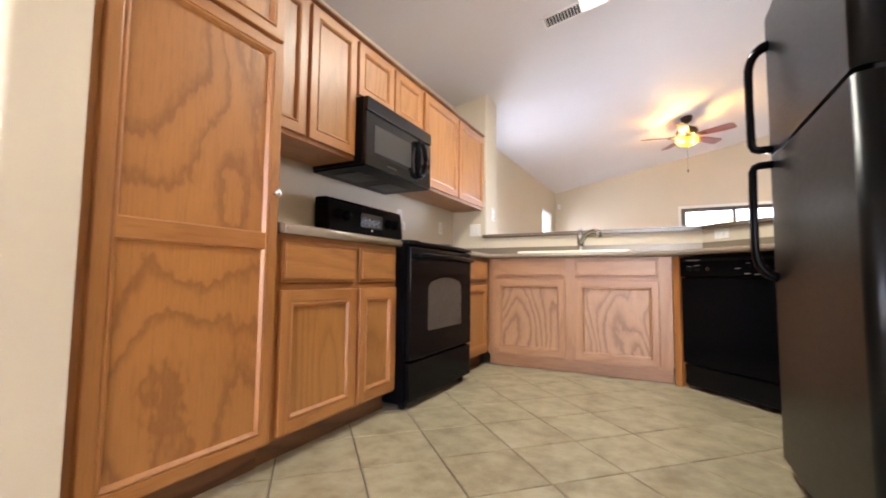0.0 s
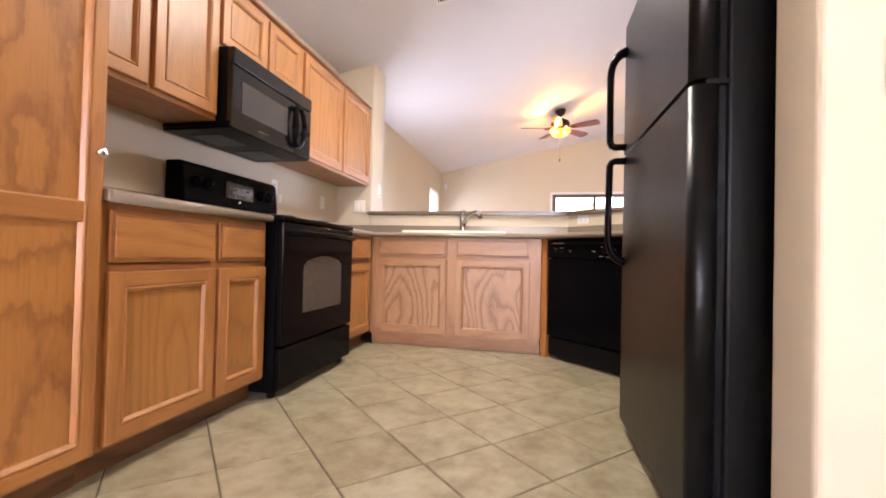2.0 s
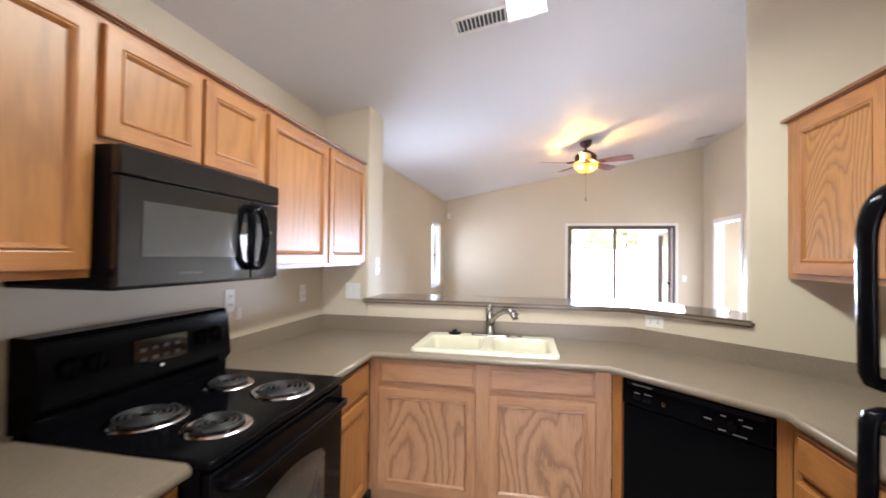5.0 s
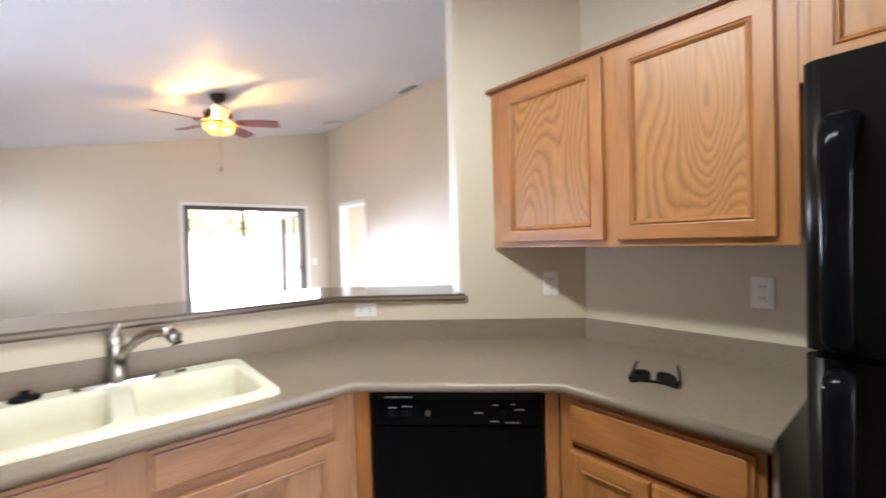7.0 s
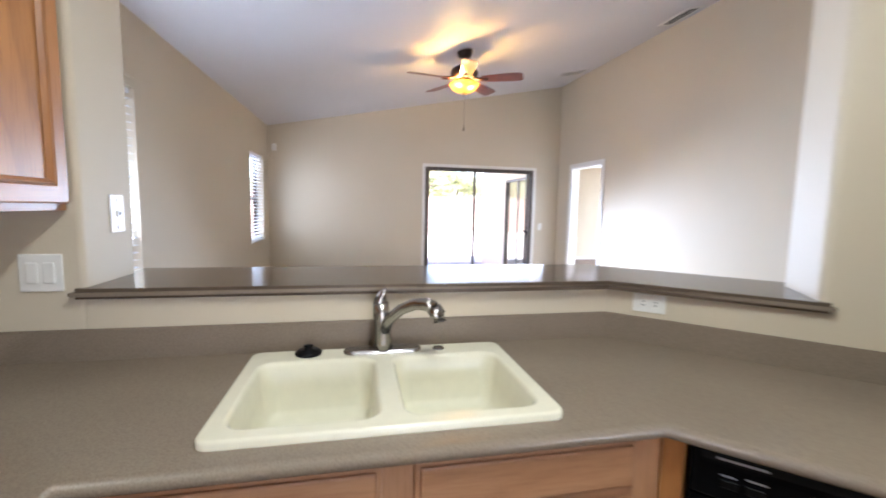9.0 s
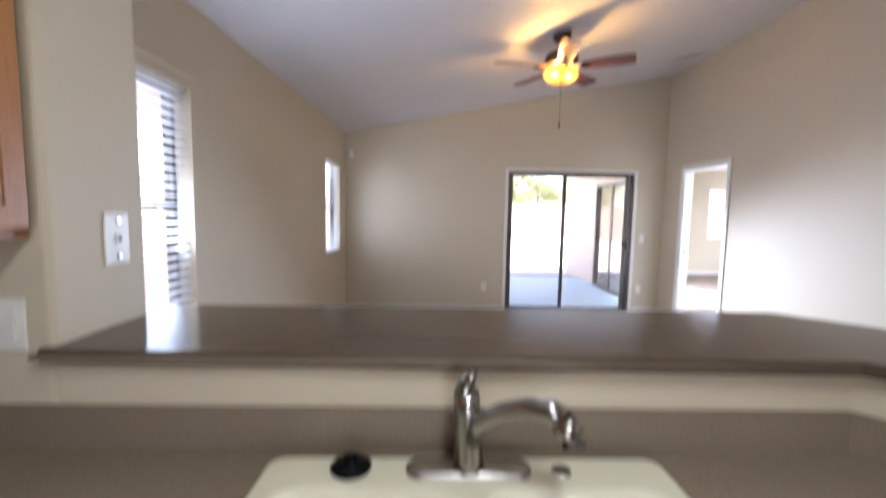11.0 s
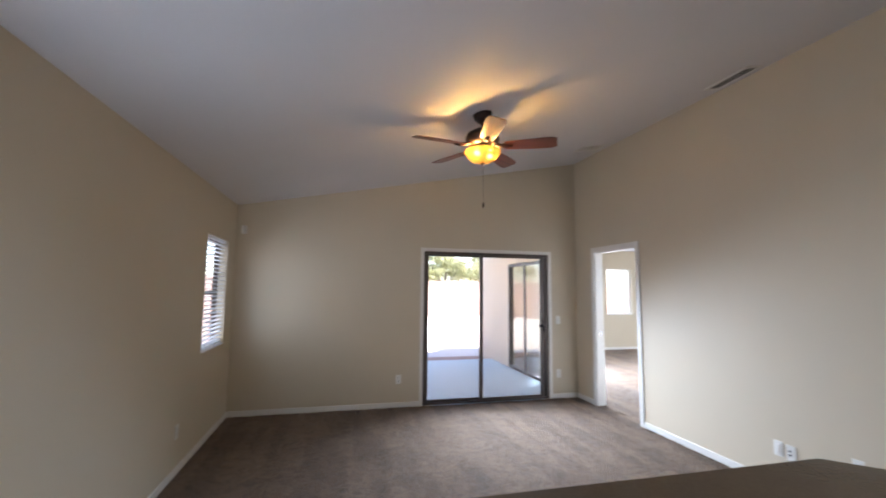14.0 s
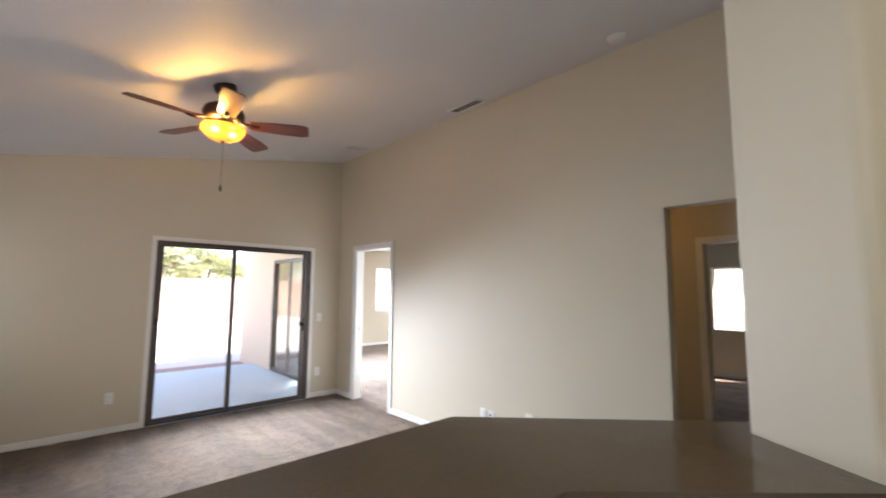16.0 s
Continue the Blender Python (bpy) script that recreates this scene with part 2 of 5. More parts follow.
M_OAKPLY = oak("oak_plywood_figure", "z", (0.305, 0.12, 0.033), (0.425, 0.18, 0.048), (0.445, 0.19, 0.052), lines=11.0, along=1.2)
M_OAKW = oak("oak_wavy_figure", "z", (0.315, 0.135, 0.037), (0.43, 0.192, 0.053), (0.49, 0.232, 0.07), lines=34.0, along=1.0)
M_OAKE = oak("oak_dark_lip", "x", (0.20, 0.075, 0.022), (0.26, 0.10, 0.029), (0.29, 0.115, 0.034), lines=9.0)
# Toe kick oak, darkened to carry the shade in the recess under the cabinets.
M_OAKSHADE = oak("oak_shaded_base", "x", (0.10, 0.04, 0.015), (0.16, 0.065, 0.025), (0.2, 0.085, 0.035), lines=9.0)
M_PALEV = oak("oak_pale_upright", "z", *PALEC, lines=8.0)
M_PALEH = oak("oak_pale_level", "x", *PALEC, lines=8.0)
M_PALEP = oak("oak_pale_figure", "z", (0.30, 0.145, 0.068), (0.445, 0.24, 0.12), (0.495, 0.282, 0.15), lines=15.0, along=1.0)
M_LAM = laminate("counter_laminate", (0.245, 0.195, 0.145), (0.215, 0.17, 0.126), 0.26)
# Counter laminate darkened: the shade on the bar top is in the colour.
M_BARSHADE = laminate("bar_shade_laminate", (0.115, 0.085, 0.061), (0.105, 0.077, 0.055), 0.13)
M_BARSHADE.node_tree.nodes["Principled BSDF"].inputs["Specular IOR Level"].default_value = 0.38
M_BLACK = plain("black_enamel", (0.0035, 0.0035, 0.0045), 0.11, var=0.1, spec=0.05)
M_GLOSSBLACK = plain("glossy_black_glass", (0.006, 0.006, 0.007), 0.05, var=0.1, spec=0.6)
M_BLACKTEX = plain("black_textured_paint", (0.004, 0.004, 0.004), 0.3, var=0.1, scale=420, bumpy=0.05, spec=0.15)
M_BLACKMAT = plain("black_matte_plastic", (0.0035, 0.0035, 0.0045), 0.38, var=0.1, spec=0.12)
M_DARKGLASS = plain("dark_glass", (0.006, 0.006, 0.006), 0.06, var=0.1)
M_OVENGLASS = plain("smoky_oven_glass", (0.05, 0.048, 0.045), 0.1, var=0.1)
M_MWGLASS = plain("screened_microwave_glass", (0.05, 0.049, 0.047), 0.1, var=0.15, scale=400)
M_CHROME = plain("chrome", (0.75, 0.75, 0.76), 0.1, metal=1.0)
M_STEEL = plain("brushed_nickel", (0.36, 0.34, 0.32), 0.24, metal=1.0)
M_COIL = plain("burner_coil", (0.03, 0.03, 0.032), 0.42, var=0.2)
M_GREYPRINT = plain("grey_print", (0.3, 0.3, 0.3), 0.5)
M_BUTTON = plain("dark_button", (0.02, 0.02, 0.02), 0.5)
M_SINK = plain("cast_enamel_cream", (0.75, 0.72, 0.57), 0.22, var=0.02)
M_PLATE = plain("white_plastic_plate", (0.78, 0.77, 0.73), 0.35, var=0.02)
M_SLOT = plain("dark_slot", (0.03, 0.03, 0.03), 0.6)
M_TILE = tile_mat()
M_GROUT = plain("grout", (0.13, 0.115, 0.09), 0.9, var=0.15, scale=60, bumpy=0.3)
M_CARPET = carpet_mat()
M_GLASS = glass_mat("window_glass", (0.97, 0.99, 0.98))
M_BRONZE = plain("bronze_aluminium", (0.09, 0.075, 0.064), 0.4, metal=0.3, var=0.1)
M_BLIND = translucent("white_blind_slat", (0.92, 0.93, 0.94), 0.6)
M_FANMETAL = plain("oil_rubbed_bronze", (0.045, 0.025, 0.018), 0.35, metal=0.6, var=0.2)
M_BLADE = oak("fan_blade_walnut", "x", (0.10, 0.022, 0.012), (0.155, 0.04, 0.02), (0.19, 0.055, 0.028), lines=10.0, coat=0.0)
M_BLADE.node_tree.nodes["Principled BSDF"].inputs["Roughness"].default_value = 0.36
M_LAMPGLASS = lit_glass("amber_glass_bowl", (1.0, 0.43, 0.045), 0.15, (0.10, 0.05, 0.008), 0.22)
M_BULB = glow("lit_bulb", (1.0, 0.72, 0.32), 6.0)
M_TUBE = glow("fluorescent_diffuser", (1.0, 0.97, 0.92), 0.16)
M_STUCCO = plain("stucco", (0.74, 0.60, 0.50), 0.9, var=0.06, scale=60, bumpy=0.5)
M_BLOCK = plain("block_fence", (0.46, 0.32, 0.26), 0.9, var=0.1, scale=20, bumpy=0.4)
M_GRAVEL = plain("gravel", (0.60, 0.53, 0.46), 0.95, var=0.2, scale=40, bumpy=0.8)
# Blue sky light on the shaded patio is put into this colour.
M_SKYCONCRETE = plain("skylit_concrete", (0.53, 0.65, 0.70), 0.85, var=0.08, scale=14, bumpy=0.2)
M_LEAF = translucent("leaves", (0.44, 0.45, 0.25), 0.55)
M_DIRT = plain("bare_soil", (0.34, 0.22, 0.16), 0.95, var=0.2, scale=30, bumpy=0.6)
M_BARK = plain("bark", (0.16, 0.11, 0.08), 0.9, var=0.3, scale=25, bumpy=0.6)
M_BLUE = plain("blue_screen", (0.05, 0.12, 0.45), 0.3)
M_ROOF = plain("roof_tile", (0.52, 0.38, 0.3), 0.85, var=0.2, scale=12)


# ---- building blocks ----
def part(name, bm, material, parent=None, label=""):
    me = bpy.data.meshes.new(name)
    bm.normal_update()
    bm.to_mesh(me)
    bm.free()
    me.materials.append(material)
    ob = new(name, me)
    if parent is not None:
        ob.parent = parent
    return tagged(ob, label)


def thing(name, m, label, category, group="", kind=""):
    ob = new(name)
    ob.empty_display_size = 0.1
    ob.matrix_world = m
    return tagged(ob, label, category, group, kind)


def box(bm, x0, x1, y0, y1, z0, z1, bevel=0.0, seg=1):
    r = bmesh.ops.create_cube(bm, size=1.0, matrix=Matrix.LocRotScale(((x0 + x1) / 2, (y0 + y1) / 2, (z0 + z1) / 2), None, (abs(x1 - x0), abs(y1 - y0), abs(z1 - z0))))
    if bevel:
        es = list({e for v in r["verts"] for e in v.link_edges})
        bmesh.ops.bevel(bm, geom=es, offset=bevel, segments=seg, affect="EDGES", profile=0.5)
    return bm


def boxes(*bs):
    bm = bmesh.new()
    for b in bs:
        box(bm, *b)
    return bm


def cyl(bm, p, q, r0, r1=None, n=20, caps=True):
    p, q = Vector(p), Vector(q)
    d = q - p
    m = Matrix.Translation((p + q) / 2) @ d.to_track_quat("Z", "Y").to_matrix().to_4x4()
    bmesh.ops.create_cone(bm, cap_ends=caps, segments=n, radius1=r0, radius2=r0 if r1 is None else r1, depth=d.length, matrix=m)
    return bm


def prism(bm, pts, z0, z1):
    """Upright prism on a plan outline given counterclockwise."""
    lo = [bm.verts.new((x, y, z0)) for x, y in pts]
    hi = [bm.verts.new((x, y, z1)) for x, y in pts]
    n = len(pts)
    bm.faces.new(lo[::-1])
    bm.faces.new(hi)
    for i in range(n):
        bm.faces.new((lo[i], lo[(i + 1) % n], hi[(i + 1) % n], hi[i]))
    return bm


def lathe(bm, profile, n=32, centre=(0, 0, 0)):
    """Surface turned round the upright axis from (radius, height) pairs."""
    cx, cy, cz = centre
    rings = []
    for r, z in profile:
        if r < 1e-5:
            rings.append([bm.verts.new((cx, cy, cz + z))])
        else:
            rings.append([bm.verts.new((cx + r * math.cos(2 * math.pi * i / n), cy + r * math.sin(2 * math.pi * i / n), cz + z)) for i in range(n)])
    for a, b in zip(rings, rings[1:]):
        for i in range(n):
            j = (i + 1) % n
            if len(a) == 1 and len(b) > 1:
                bm.faces.new((a[0], b[j], b[i]))
            elif len(b) == 1 and len(a) > 1:
                bm.faces.new((a[i], a[j], b[0]))
            elif len(a) > 1:
                bm.faces.new((a[i], a[j], b[j], b[i]))
    bmesh.ops.recalc_face_normals(bm, faces=bm.faces)
    for f in bm.faces:
        f.smooth = True
    return bm


def tube(bm, pts, r, n=12, across=None):
    """Round bar bent along points."""
    pts = [Vector(p) for p in pts]
    rr = r if isinstance(r, (list, tuple)) else [r] * len(pts)
    rings = []
    up = Vector((0, 0, 1))
    for i, p in enumerate(pts):
        t = (pts[min(i + 1, len(pts) - 1)] - pts[max(i - 1, 0)]).normalized()
        side = Vector(across) if across else t.cross(up if abs(t.z) < 0.95 else Vector((0, 1, 0))).normalized()
        top = side.cross(t)
        rings.append([bm.verts.new(p + rr[i] * (math.cos(2 * math.pi * k / n) * side + math.sin(2 * math.pi * k / n) * top)) for k in range(n)])
    for a, b in zip(rings, rings[1:]):
        for k in range(n):
            f = bm.faces.new((a[k], a[(k + 1) % n], b[(k + 1) % n], b[k]))
            f.smooth = True
    bm.faces.new(rings[0][::-1])
    bm.faces.new(rings[-1])
    bmesh.ops.recalc_face_normals(bm, faces=bm.faces)
    return bm


def arc(a, b, bulge, n=10):
    """Points from a to b, bowed by the vector bulge."""
    a, b, bulge = Vector(a), Vector(b), Vector(bulge)
    return [a.lerp(b, i / n) + bulge * math.sin(math.pi * i / n) for i in range(n + 1)]


def structure(name, bm, material, label, category):
    return tagged(part(name, bm, material), label, category, "", "structure")


# ---- plan ----
KL, KR = -1.80, 1.32            # kitchen side walls
SINKW, SINKB = 3.79, 4.10       # pass-through wall, its two faces
DIAG, DIAGB = 4.20, 4.56        # angled wall, x + y of its two faces
JL, JR = -1.435, -2.46         # jambs: x of the straight one, x - y of the angled one
BAR = 1.13
LL, LR, LF = -1.877, 2.795, 8.957  # living room walls
BACK = -3.2                     # wall behind the start
TH = 0.14


def ceil_z(x, y=8.957):
    return 2.55 + (x + 1.877) * 0.1937 - 0.012 * (8.957 - y)


def bullnose(bm, corners, r=0.016):
    """Round the upright wall edges that stand at these plan corners."""
    es = [e for e in bm.edges if all(any((v.co.x - x) ** 2 + (v.co.y - y) ** 2 < 1e-6 for x, y in corners) for v in e.verts) and abs(e.verts[0].co.z - e.verts[1].co.z) > 0.5]
    bmesh.ops.bevel(bm, geom=es, offset=r, segments=4, affect="EDGES", profile=0.5)


def wall_x(name, x0, x1, y0, y1, holes, label, top=None):
    """Wall along y between x0 and x1, up to the ceiling, with (y0, y1, z0, z1) holes."""
    bm = bmesh.new()
    zt = top if top else max(ceil_z(x0), ceil_z(x1)) + 0.02
    y = y0
    for a, b, c, d in sorted(holes):
        box(bm, x0, x1, y, a, -0.1, zt)
        if c > 0:
            box(bm, x0, x1, a, b, -0.1, c)
        box(bm, x0, x1, a, b, d, zt)
        y = b
    box(bm, x0, x1, y, y1, -0.1, zt)
    bmesh.ops.remove_doubles(bm, verts=bm.verts, dist=1e-4)
    return structure(name, bm, M_WALL, label, "wall")


def wall_y(name, y0, y1, x0, x1, holes, label, top=None, corners=()):
    bm = bmesh.new()
    x = x0
    zt = top

    def piece(a, b, c, d=None):
        lo = [bm.verts.new(p) for p in ((a, y0, c), (b, y0, c), (b, y1, c), (a, y1, c))]
        za, zb = (d, d) if d is not None else (zt, zt) if zt else (ceil_z(a) + 0.02, ceil_z(b) + 0.02)
        hi = [bm.verts.new(p) for p in ((a, y0, za), (b, y0, zb), (b, y1, zb), (a, y1, za))]
        bm.faces.new(lo[::-1])
        bm.faces.new(hi)
        for i in range(4):
            bm.faces.new((lo[i], lo[(i + 1) % 4], hi[(i + 1) % 4], hi[i]))

    for a, b, c, d in sorted(holes):
        piece(x, a, -0.1)
        if c > 0:
            piece(a, b, -0.1, c)
        piece(a, b, d)
        x = b
    piece(x, x1, -0.1)
    if corners:
        bullnose(bm, corners)
    bmesh.ops.remove_doubles(bm, verts=bm.verts, dist=1e-4)
    return structure(name, bm, M_WALL, label, "wall")


W1 = (4.55, 5.135, 0.855, 2.065)
W2 = (7.86, 8.62, 0.90, 2.06)
SL = (0.49, 2.34, 0.0, 2.05)
D1 = (7.645, 8.49, 0.0, 2.068)
D2 = (3.40, 4.375, 0.0, 2.10)

# floors
structure("floor_kitchen", boxes((-3.0, LR, BACK, 4.0, -0.1, -0.006)), M_GROUT, "dark grey-brown grout bed under kitchen tiles", "floor")
def pile(x0, x1, y0, y1, step=0.028, rise=0.018):
    """Carpet sheet with trodden, uneven pile."""
    nx, ny = int((x1 - x0) / step), int((y1 - y0) / step)
    vs = []
    for j in range(ny + 1):
        for i in range(nx + 1):
            x, y = x0 + (x1 - x0) * i / nx, y0 + (y1 - y0) * j / ny
            h = 0.6 * noise.noise((x * 15, y * 11, 0.3)) + 0.4 * noise.noise((x * 27, y * 27, 4.1))
            vs.append((x, y, -0.5 * rise + rise * h))
    fs = [(j * (nx + 1) + i, j * (nx + 1) + i + 1, (j + 1) * (nx + 1) + i + 1, (j + 1) * (nx + 1) + i) for j in range(ny) for i in range(nx)]
    me = bpy.data.meshes.new("floor_carpet")
    me.from_pydata(vs, [], fs)
    me.polygons.foreach_set("use_smooth", [True] * len(fs))
    me.materials.append(M_CARPET)
    return me


structure("floor_slab", boxes((LL, LR + 0.1, 4.0, LF, -0.12, -0.02)), M_SKYCONCRETE, "concrete slab under the carpet", "floor")
tagged(new("floor_carpet", pile(LL, LR + 0.1, 4.0, LF)), "beige cut-pile carpet with vacuum marks", "carpet", "", "structure")

# walls
wall_x("wall_living_west", LL - TH, LL, SINKB, LF + TH, [W1, W2], "beige painted wall with two blind-covered windows")
wall_y("wall_living_north", LF, LF + TH, LL - TH, LR + 0.12, [SL], "beige painted wall round the sliding patio door")
wall_x("wall_living_east", LR, LR + 0.12, BACK, LF, [D1, D2], "tall beige painted wall with two doorways")
wall_x("wall_kitchen_west", KL - TH, KL, 0.385, SINKW, [], "cream painted wall behind the range cabinets")
bm = bmesh.new()
prism(bm, [(KL - TH - 0.1, SINKW), (JL, SINKW), (JL, SINKB), (KL - TH - 0.1, SINKB)], -0.1, ceil_z(JL) + 0.03)
bullnose(bm, [(JL, SINKW), (JL, SINKB)])
structure("wall_stub_west", bm, M_WALL, "short cream wall ending at the pass-through opening", "wall")
# half wall under the bar, with the full-height angled piece
bend_in, bend_out = (DIAG - SINKW, SINKW), (DIAGB - SINKB, SINKB)
ja = ((DIAG + JR) / 2, (DIAG - JR) / 2)
jb = ((DIAGB + JR) / 2, (DIAGB - JR) / 2)
jc = (1.06, 3.602)              # living-room corner of the angled wall's end
bm = bmesh.new()
prism(bm, [(JL, SINKW), bend_in, ja, jb, bend_out, (JL, SINKB)], -0.1, BAR - 0.035)
structure("wall_half", bm, M_WALL, "cream half wall that carries the raised bar top", "wall")
bm = bmesh.new()
end = [ja, (KR, DIAG - KR), (KR + 0.14, DIAG - KR), (KR + 0.14, 3.2), jc]
prism(bm, end, BAR - 0.035, ceil_z(1.5) + 0.03)
bullnose(bm, [ja, jc], 0.026)
prism(bm, end, -0.1, BAR - 0.035)
structure("wall_angled", bm, M_WALL, "angled pale green-cream wall ending in a rounded corner", "wall")
wall_x("wall_kitchen_east", KR, KR + 0.14, 1.06, DIAG - KR, [], "cream wall behind the refrigerator and cabinets")
wall_y("wall_stub_east", 0.90, 1.06, 0.63, LR, [], "cream wall end beside the refrigerator", None, [(0.63, 0.90), (0.63, 1.06)])
wall_y("wall_stub_pantry", 0.235, 0.385, -3.0, -1.10, [], "cream wall end beside the tall pantry cabinet", None, [(-1.10, 0.235)])
wall_x("wall_back_west", -3.14, -3.0, BACK, 0.385, [], "cream wall")
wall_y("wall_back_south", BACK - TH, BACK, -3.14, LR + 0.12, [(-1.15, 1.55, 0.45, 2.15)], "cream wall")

# ceiling, one sloping slab
bm = bmesh.new()
vs = []
for x in (-3.2, LR + 0.14):
    for y in (BACK - TH, LF + TH):
        vs += [bm.verts.new((x, y, ceil_z(x, y))), bm.verts.new((x, y, ceil_z(x, y) + 0.3))]
a, A, b, B, c, C, d, D = vs
for f in ((a, b, d, c), (A, C, D, B), (a, A, B, b), (c, d, D, C), (a, c, C, A), (b, B, D, d)):
    bm.faces.new(f)
bmesh.ops.recalc_face_normals(bm, faces=bm.faces)
structure("ceiling", bm, M_CEIL, "white sloping vaulted ceiling", "ceiling")

# rooms beyond the doorways
BN, BE = 13.1, 8.5
wall_y("wall_bedroom_north", BN, BN + TH, LR - 0.02, BE + TH, [(6.24, 7.01, 0.905, 2.12)], "beige bedroom wall with a window", 2.6)
wall_x("wall_bedroom_east", BE, BE + TH, 2.6, BN, [(4.35, 5.55, 0.83, 1.95)], "beige bedroom wall with a window", 2.6)
wall_x("wall_bedroom_west", LR - 0.02, LR + 0.12, LF + TH, BN, [(10.05, 11.5, 0.0, 2.06)], "pinkish stucco bedroom wall with a patio door", 2.75)
wall_y("wall_between_rooms", 6.6, 6.72, LR + 0.12, BE, [], "beige wall between bedrooms", 2.6)
wall_x("wall_hall_east", 3.95, 4.07, 2.6, 6.6, [(3.62, 4.45, 0.0, 1.94)], "yellow-lit hallway wall with a bedroom doorway", 2.6)
wall_y("wall_hall_south", 2.48, 2.6, LR + 0.12, BE + TH, [], "beige hallway wall", 2.6)
structure("ceiling_rooms", boxes((LR + 0.12, BE + TH, 2.48, BN + TH, 2.6, 2.75)), M_CEIL, "white flat ceiling of the rooms beyond", "ceiling")
structure("floor_rooms", boxes((LR + 0.1, BE, 2.6, BN, -0.1, -0.001)), M_CARPET, "beige carpet of the rooms beyond", "carpet")

# outside
structure("ground", boxes((-400, 400, 13.3, 400, -0.3, -0.1), (-400, -1.0, 9.10, 13.3, -0.3, -0.1), (-400, -2.02, -400, 9.10, -0.3, -0.1)), M_GRAVEL, "pale desert gravel yard", "ground")
structure("patio_slab", boxes((-1.0, LR - 0.02, LF + TH, 12.5, -0.2, -0.03)), M_SKYCONCRETE, "smooth concrete patio slab, tinted with blue sky light", "patio")
structure("planting_strip", boxes((-1.0, LR - 0.02, 12.5, 13.3, -0.3, -0.09)), M_DIRT, "bare reddish soil strip along the patio", "soil")
structure("patio_roof", boxes((-1.3, LR - 0.02, LF + TH, 12.7, 2.62, 2.8)), M_STUCCO, "stucco-edged patio roof", "roof")

# ---- kitchen cabinets ----
def cab_door(parent, x0, x1, z0, z1, mats, stile=0.047, knob=None):
    """Framed door with a recessed flat panel, in the cabinet's own axes."""
    v, h, p = mats
    bm = bmesh.new()
    xs, zs = (x0, x0 + stile, x1 - stile, x1), (z0, z0 + stile, z1 - stile, z1)
    g = [[bm.verts.new((x, -0.02, z)) for z in zs] for x in xs]
    fs = []
    for a in range(3):
        for b in range(3):
            if (a, b) != (1, 1):
                f = bm.faces.new((g[a][b], g[a + 1][b], g[a + 1][b + 1], g[a][b + 1]))
                f.material_index = 1 if a == 1 else 0
                fs.append(f)
    rim = [e for e in bm.edges if len(e.link_faces) == 1]
    ext = bmesh.ops.extrude_edge_only(bm, edges=rim)
    bmesh.ops.translate(bm, verts=[q for q in ext["geom"] if isinstance(q, bmesh.types.BMVert)], vec=(0, 0.02, 0))
    bmesh.ops.bevel(bm, geom=rim, offset=0.004, segments=2, affect="EDGES", profile=0.5)
    bmesh.ops.recalc_face_normals(bm, faces=bm.faces)
    d = part("door", bm, v, parent)
    d.data.materials.append(h)
    # sloped moulding round the panel
    bm = bmesh.new()
    i = (x0 + stile - 0.001, x1 - stile + 0.001, z0 + stile - 0.001, z1 - stile + 0.001)
    steps = ((0.0, 0.016), (0.0025, 0.0155), (0.0045, 0.0205), (0.008, 0.0215), (0.0115, 0.019), (0.016, 0.0125), (0.019, 0.0075))
    rings = [[bm.verts.new(q) for q in ((i[0] + w, -y, i[2] + w), (i[1] - w, -y, i[2] + w), (i[1] - w, -y, i[3] - w), (i[0] + w, -y, i[3] - w))] for w, y in steps]
    for ov, iv in zip(rings, rings[1:]):
        for k in range(4):
            bm.faces.new((ov[k], ov[(k + 1) % 4], iv[(k + 1) % 4], iv[k]))
    part("moulding", bm, v, d)
    part("panel", boxes((x0 + stile - 0.004, x1 - stile + 0.004, -0.008, -0.002, z0 + stile - 0.004, z1 - stile + 0.004)), p, d)
    if knob:
        bm = bmesh.new()
        lathe(bm, [(0.0, 0.0), (0.006, 0.0), (0.005, 0.012), (0.013, 0.017), (0.0145, 0.022), (0.011, 0.027), (0.0, 0.029)], 16)
        bm.transform(pose(knob[0], -0.02, knob[1], 90, 0, 0))
        part("knob", bm, M_CHROME, d, "chrome knob")
    return d


def cab_drawer(parent, x0, x1, z0, z1, mat):
    bm = bmesh.new()
    box(bm, x0, x1, -0.013, 0, z0, z1, bevel=0.004, seg=2)
    box(bm, x0 + 0.012, x1 - 0.012, -0.021, -0.0125, z0 + 0.012, z1 - 0.012, bevel=0.006, seg=3)
    return part("drawer_front", bm, mat, parent)


OAK = (M_OAKV, M_OAKH, M_OAKP)
PALE = (M_PALEV, M_PALEH, M_PALEP)


def face_frame(parent, w, z0, z1, rails, stiles, mats, t=0.019):
    """Face frame: stiles at (x0, x1) pairs, rails at (z0, z1) pairs."""
    for a, b in stiles:
        part("stile", boxes((a, b, 0.0005, t, z0, z1)), mats[0], parent)
    for a, b in rails:
        part("rail", boxes((stiles[0][1], stiles[-1][0], 0.001, t - 0.001, a, b)), mats[1], parent)


def carcass(parent, w, d, z0, z1, mat):
    return part("body", boxes((0, w, 0.0192, d, z0, z1)), mat, parent)


def left(y, x):
    return pose(x, y, 0, 0, 0, 90)


def right(y, x):
    return pose(x, y, 0, 0, 0, -90)


LB, LU = -1.165, -1.475         # front planes of the cabinets on the range wall
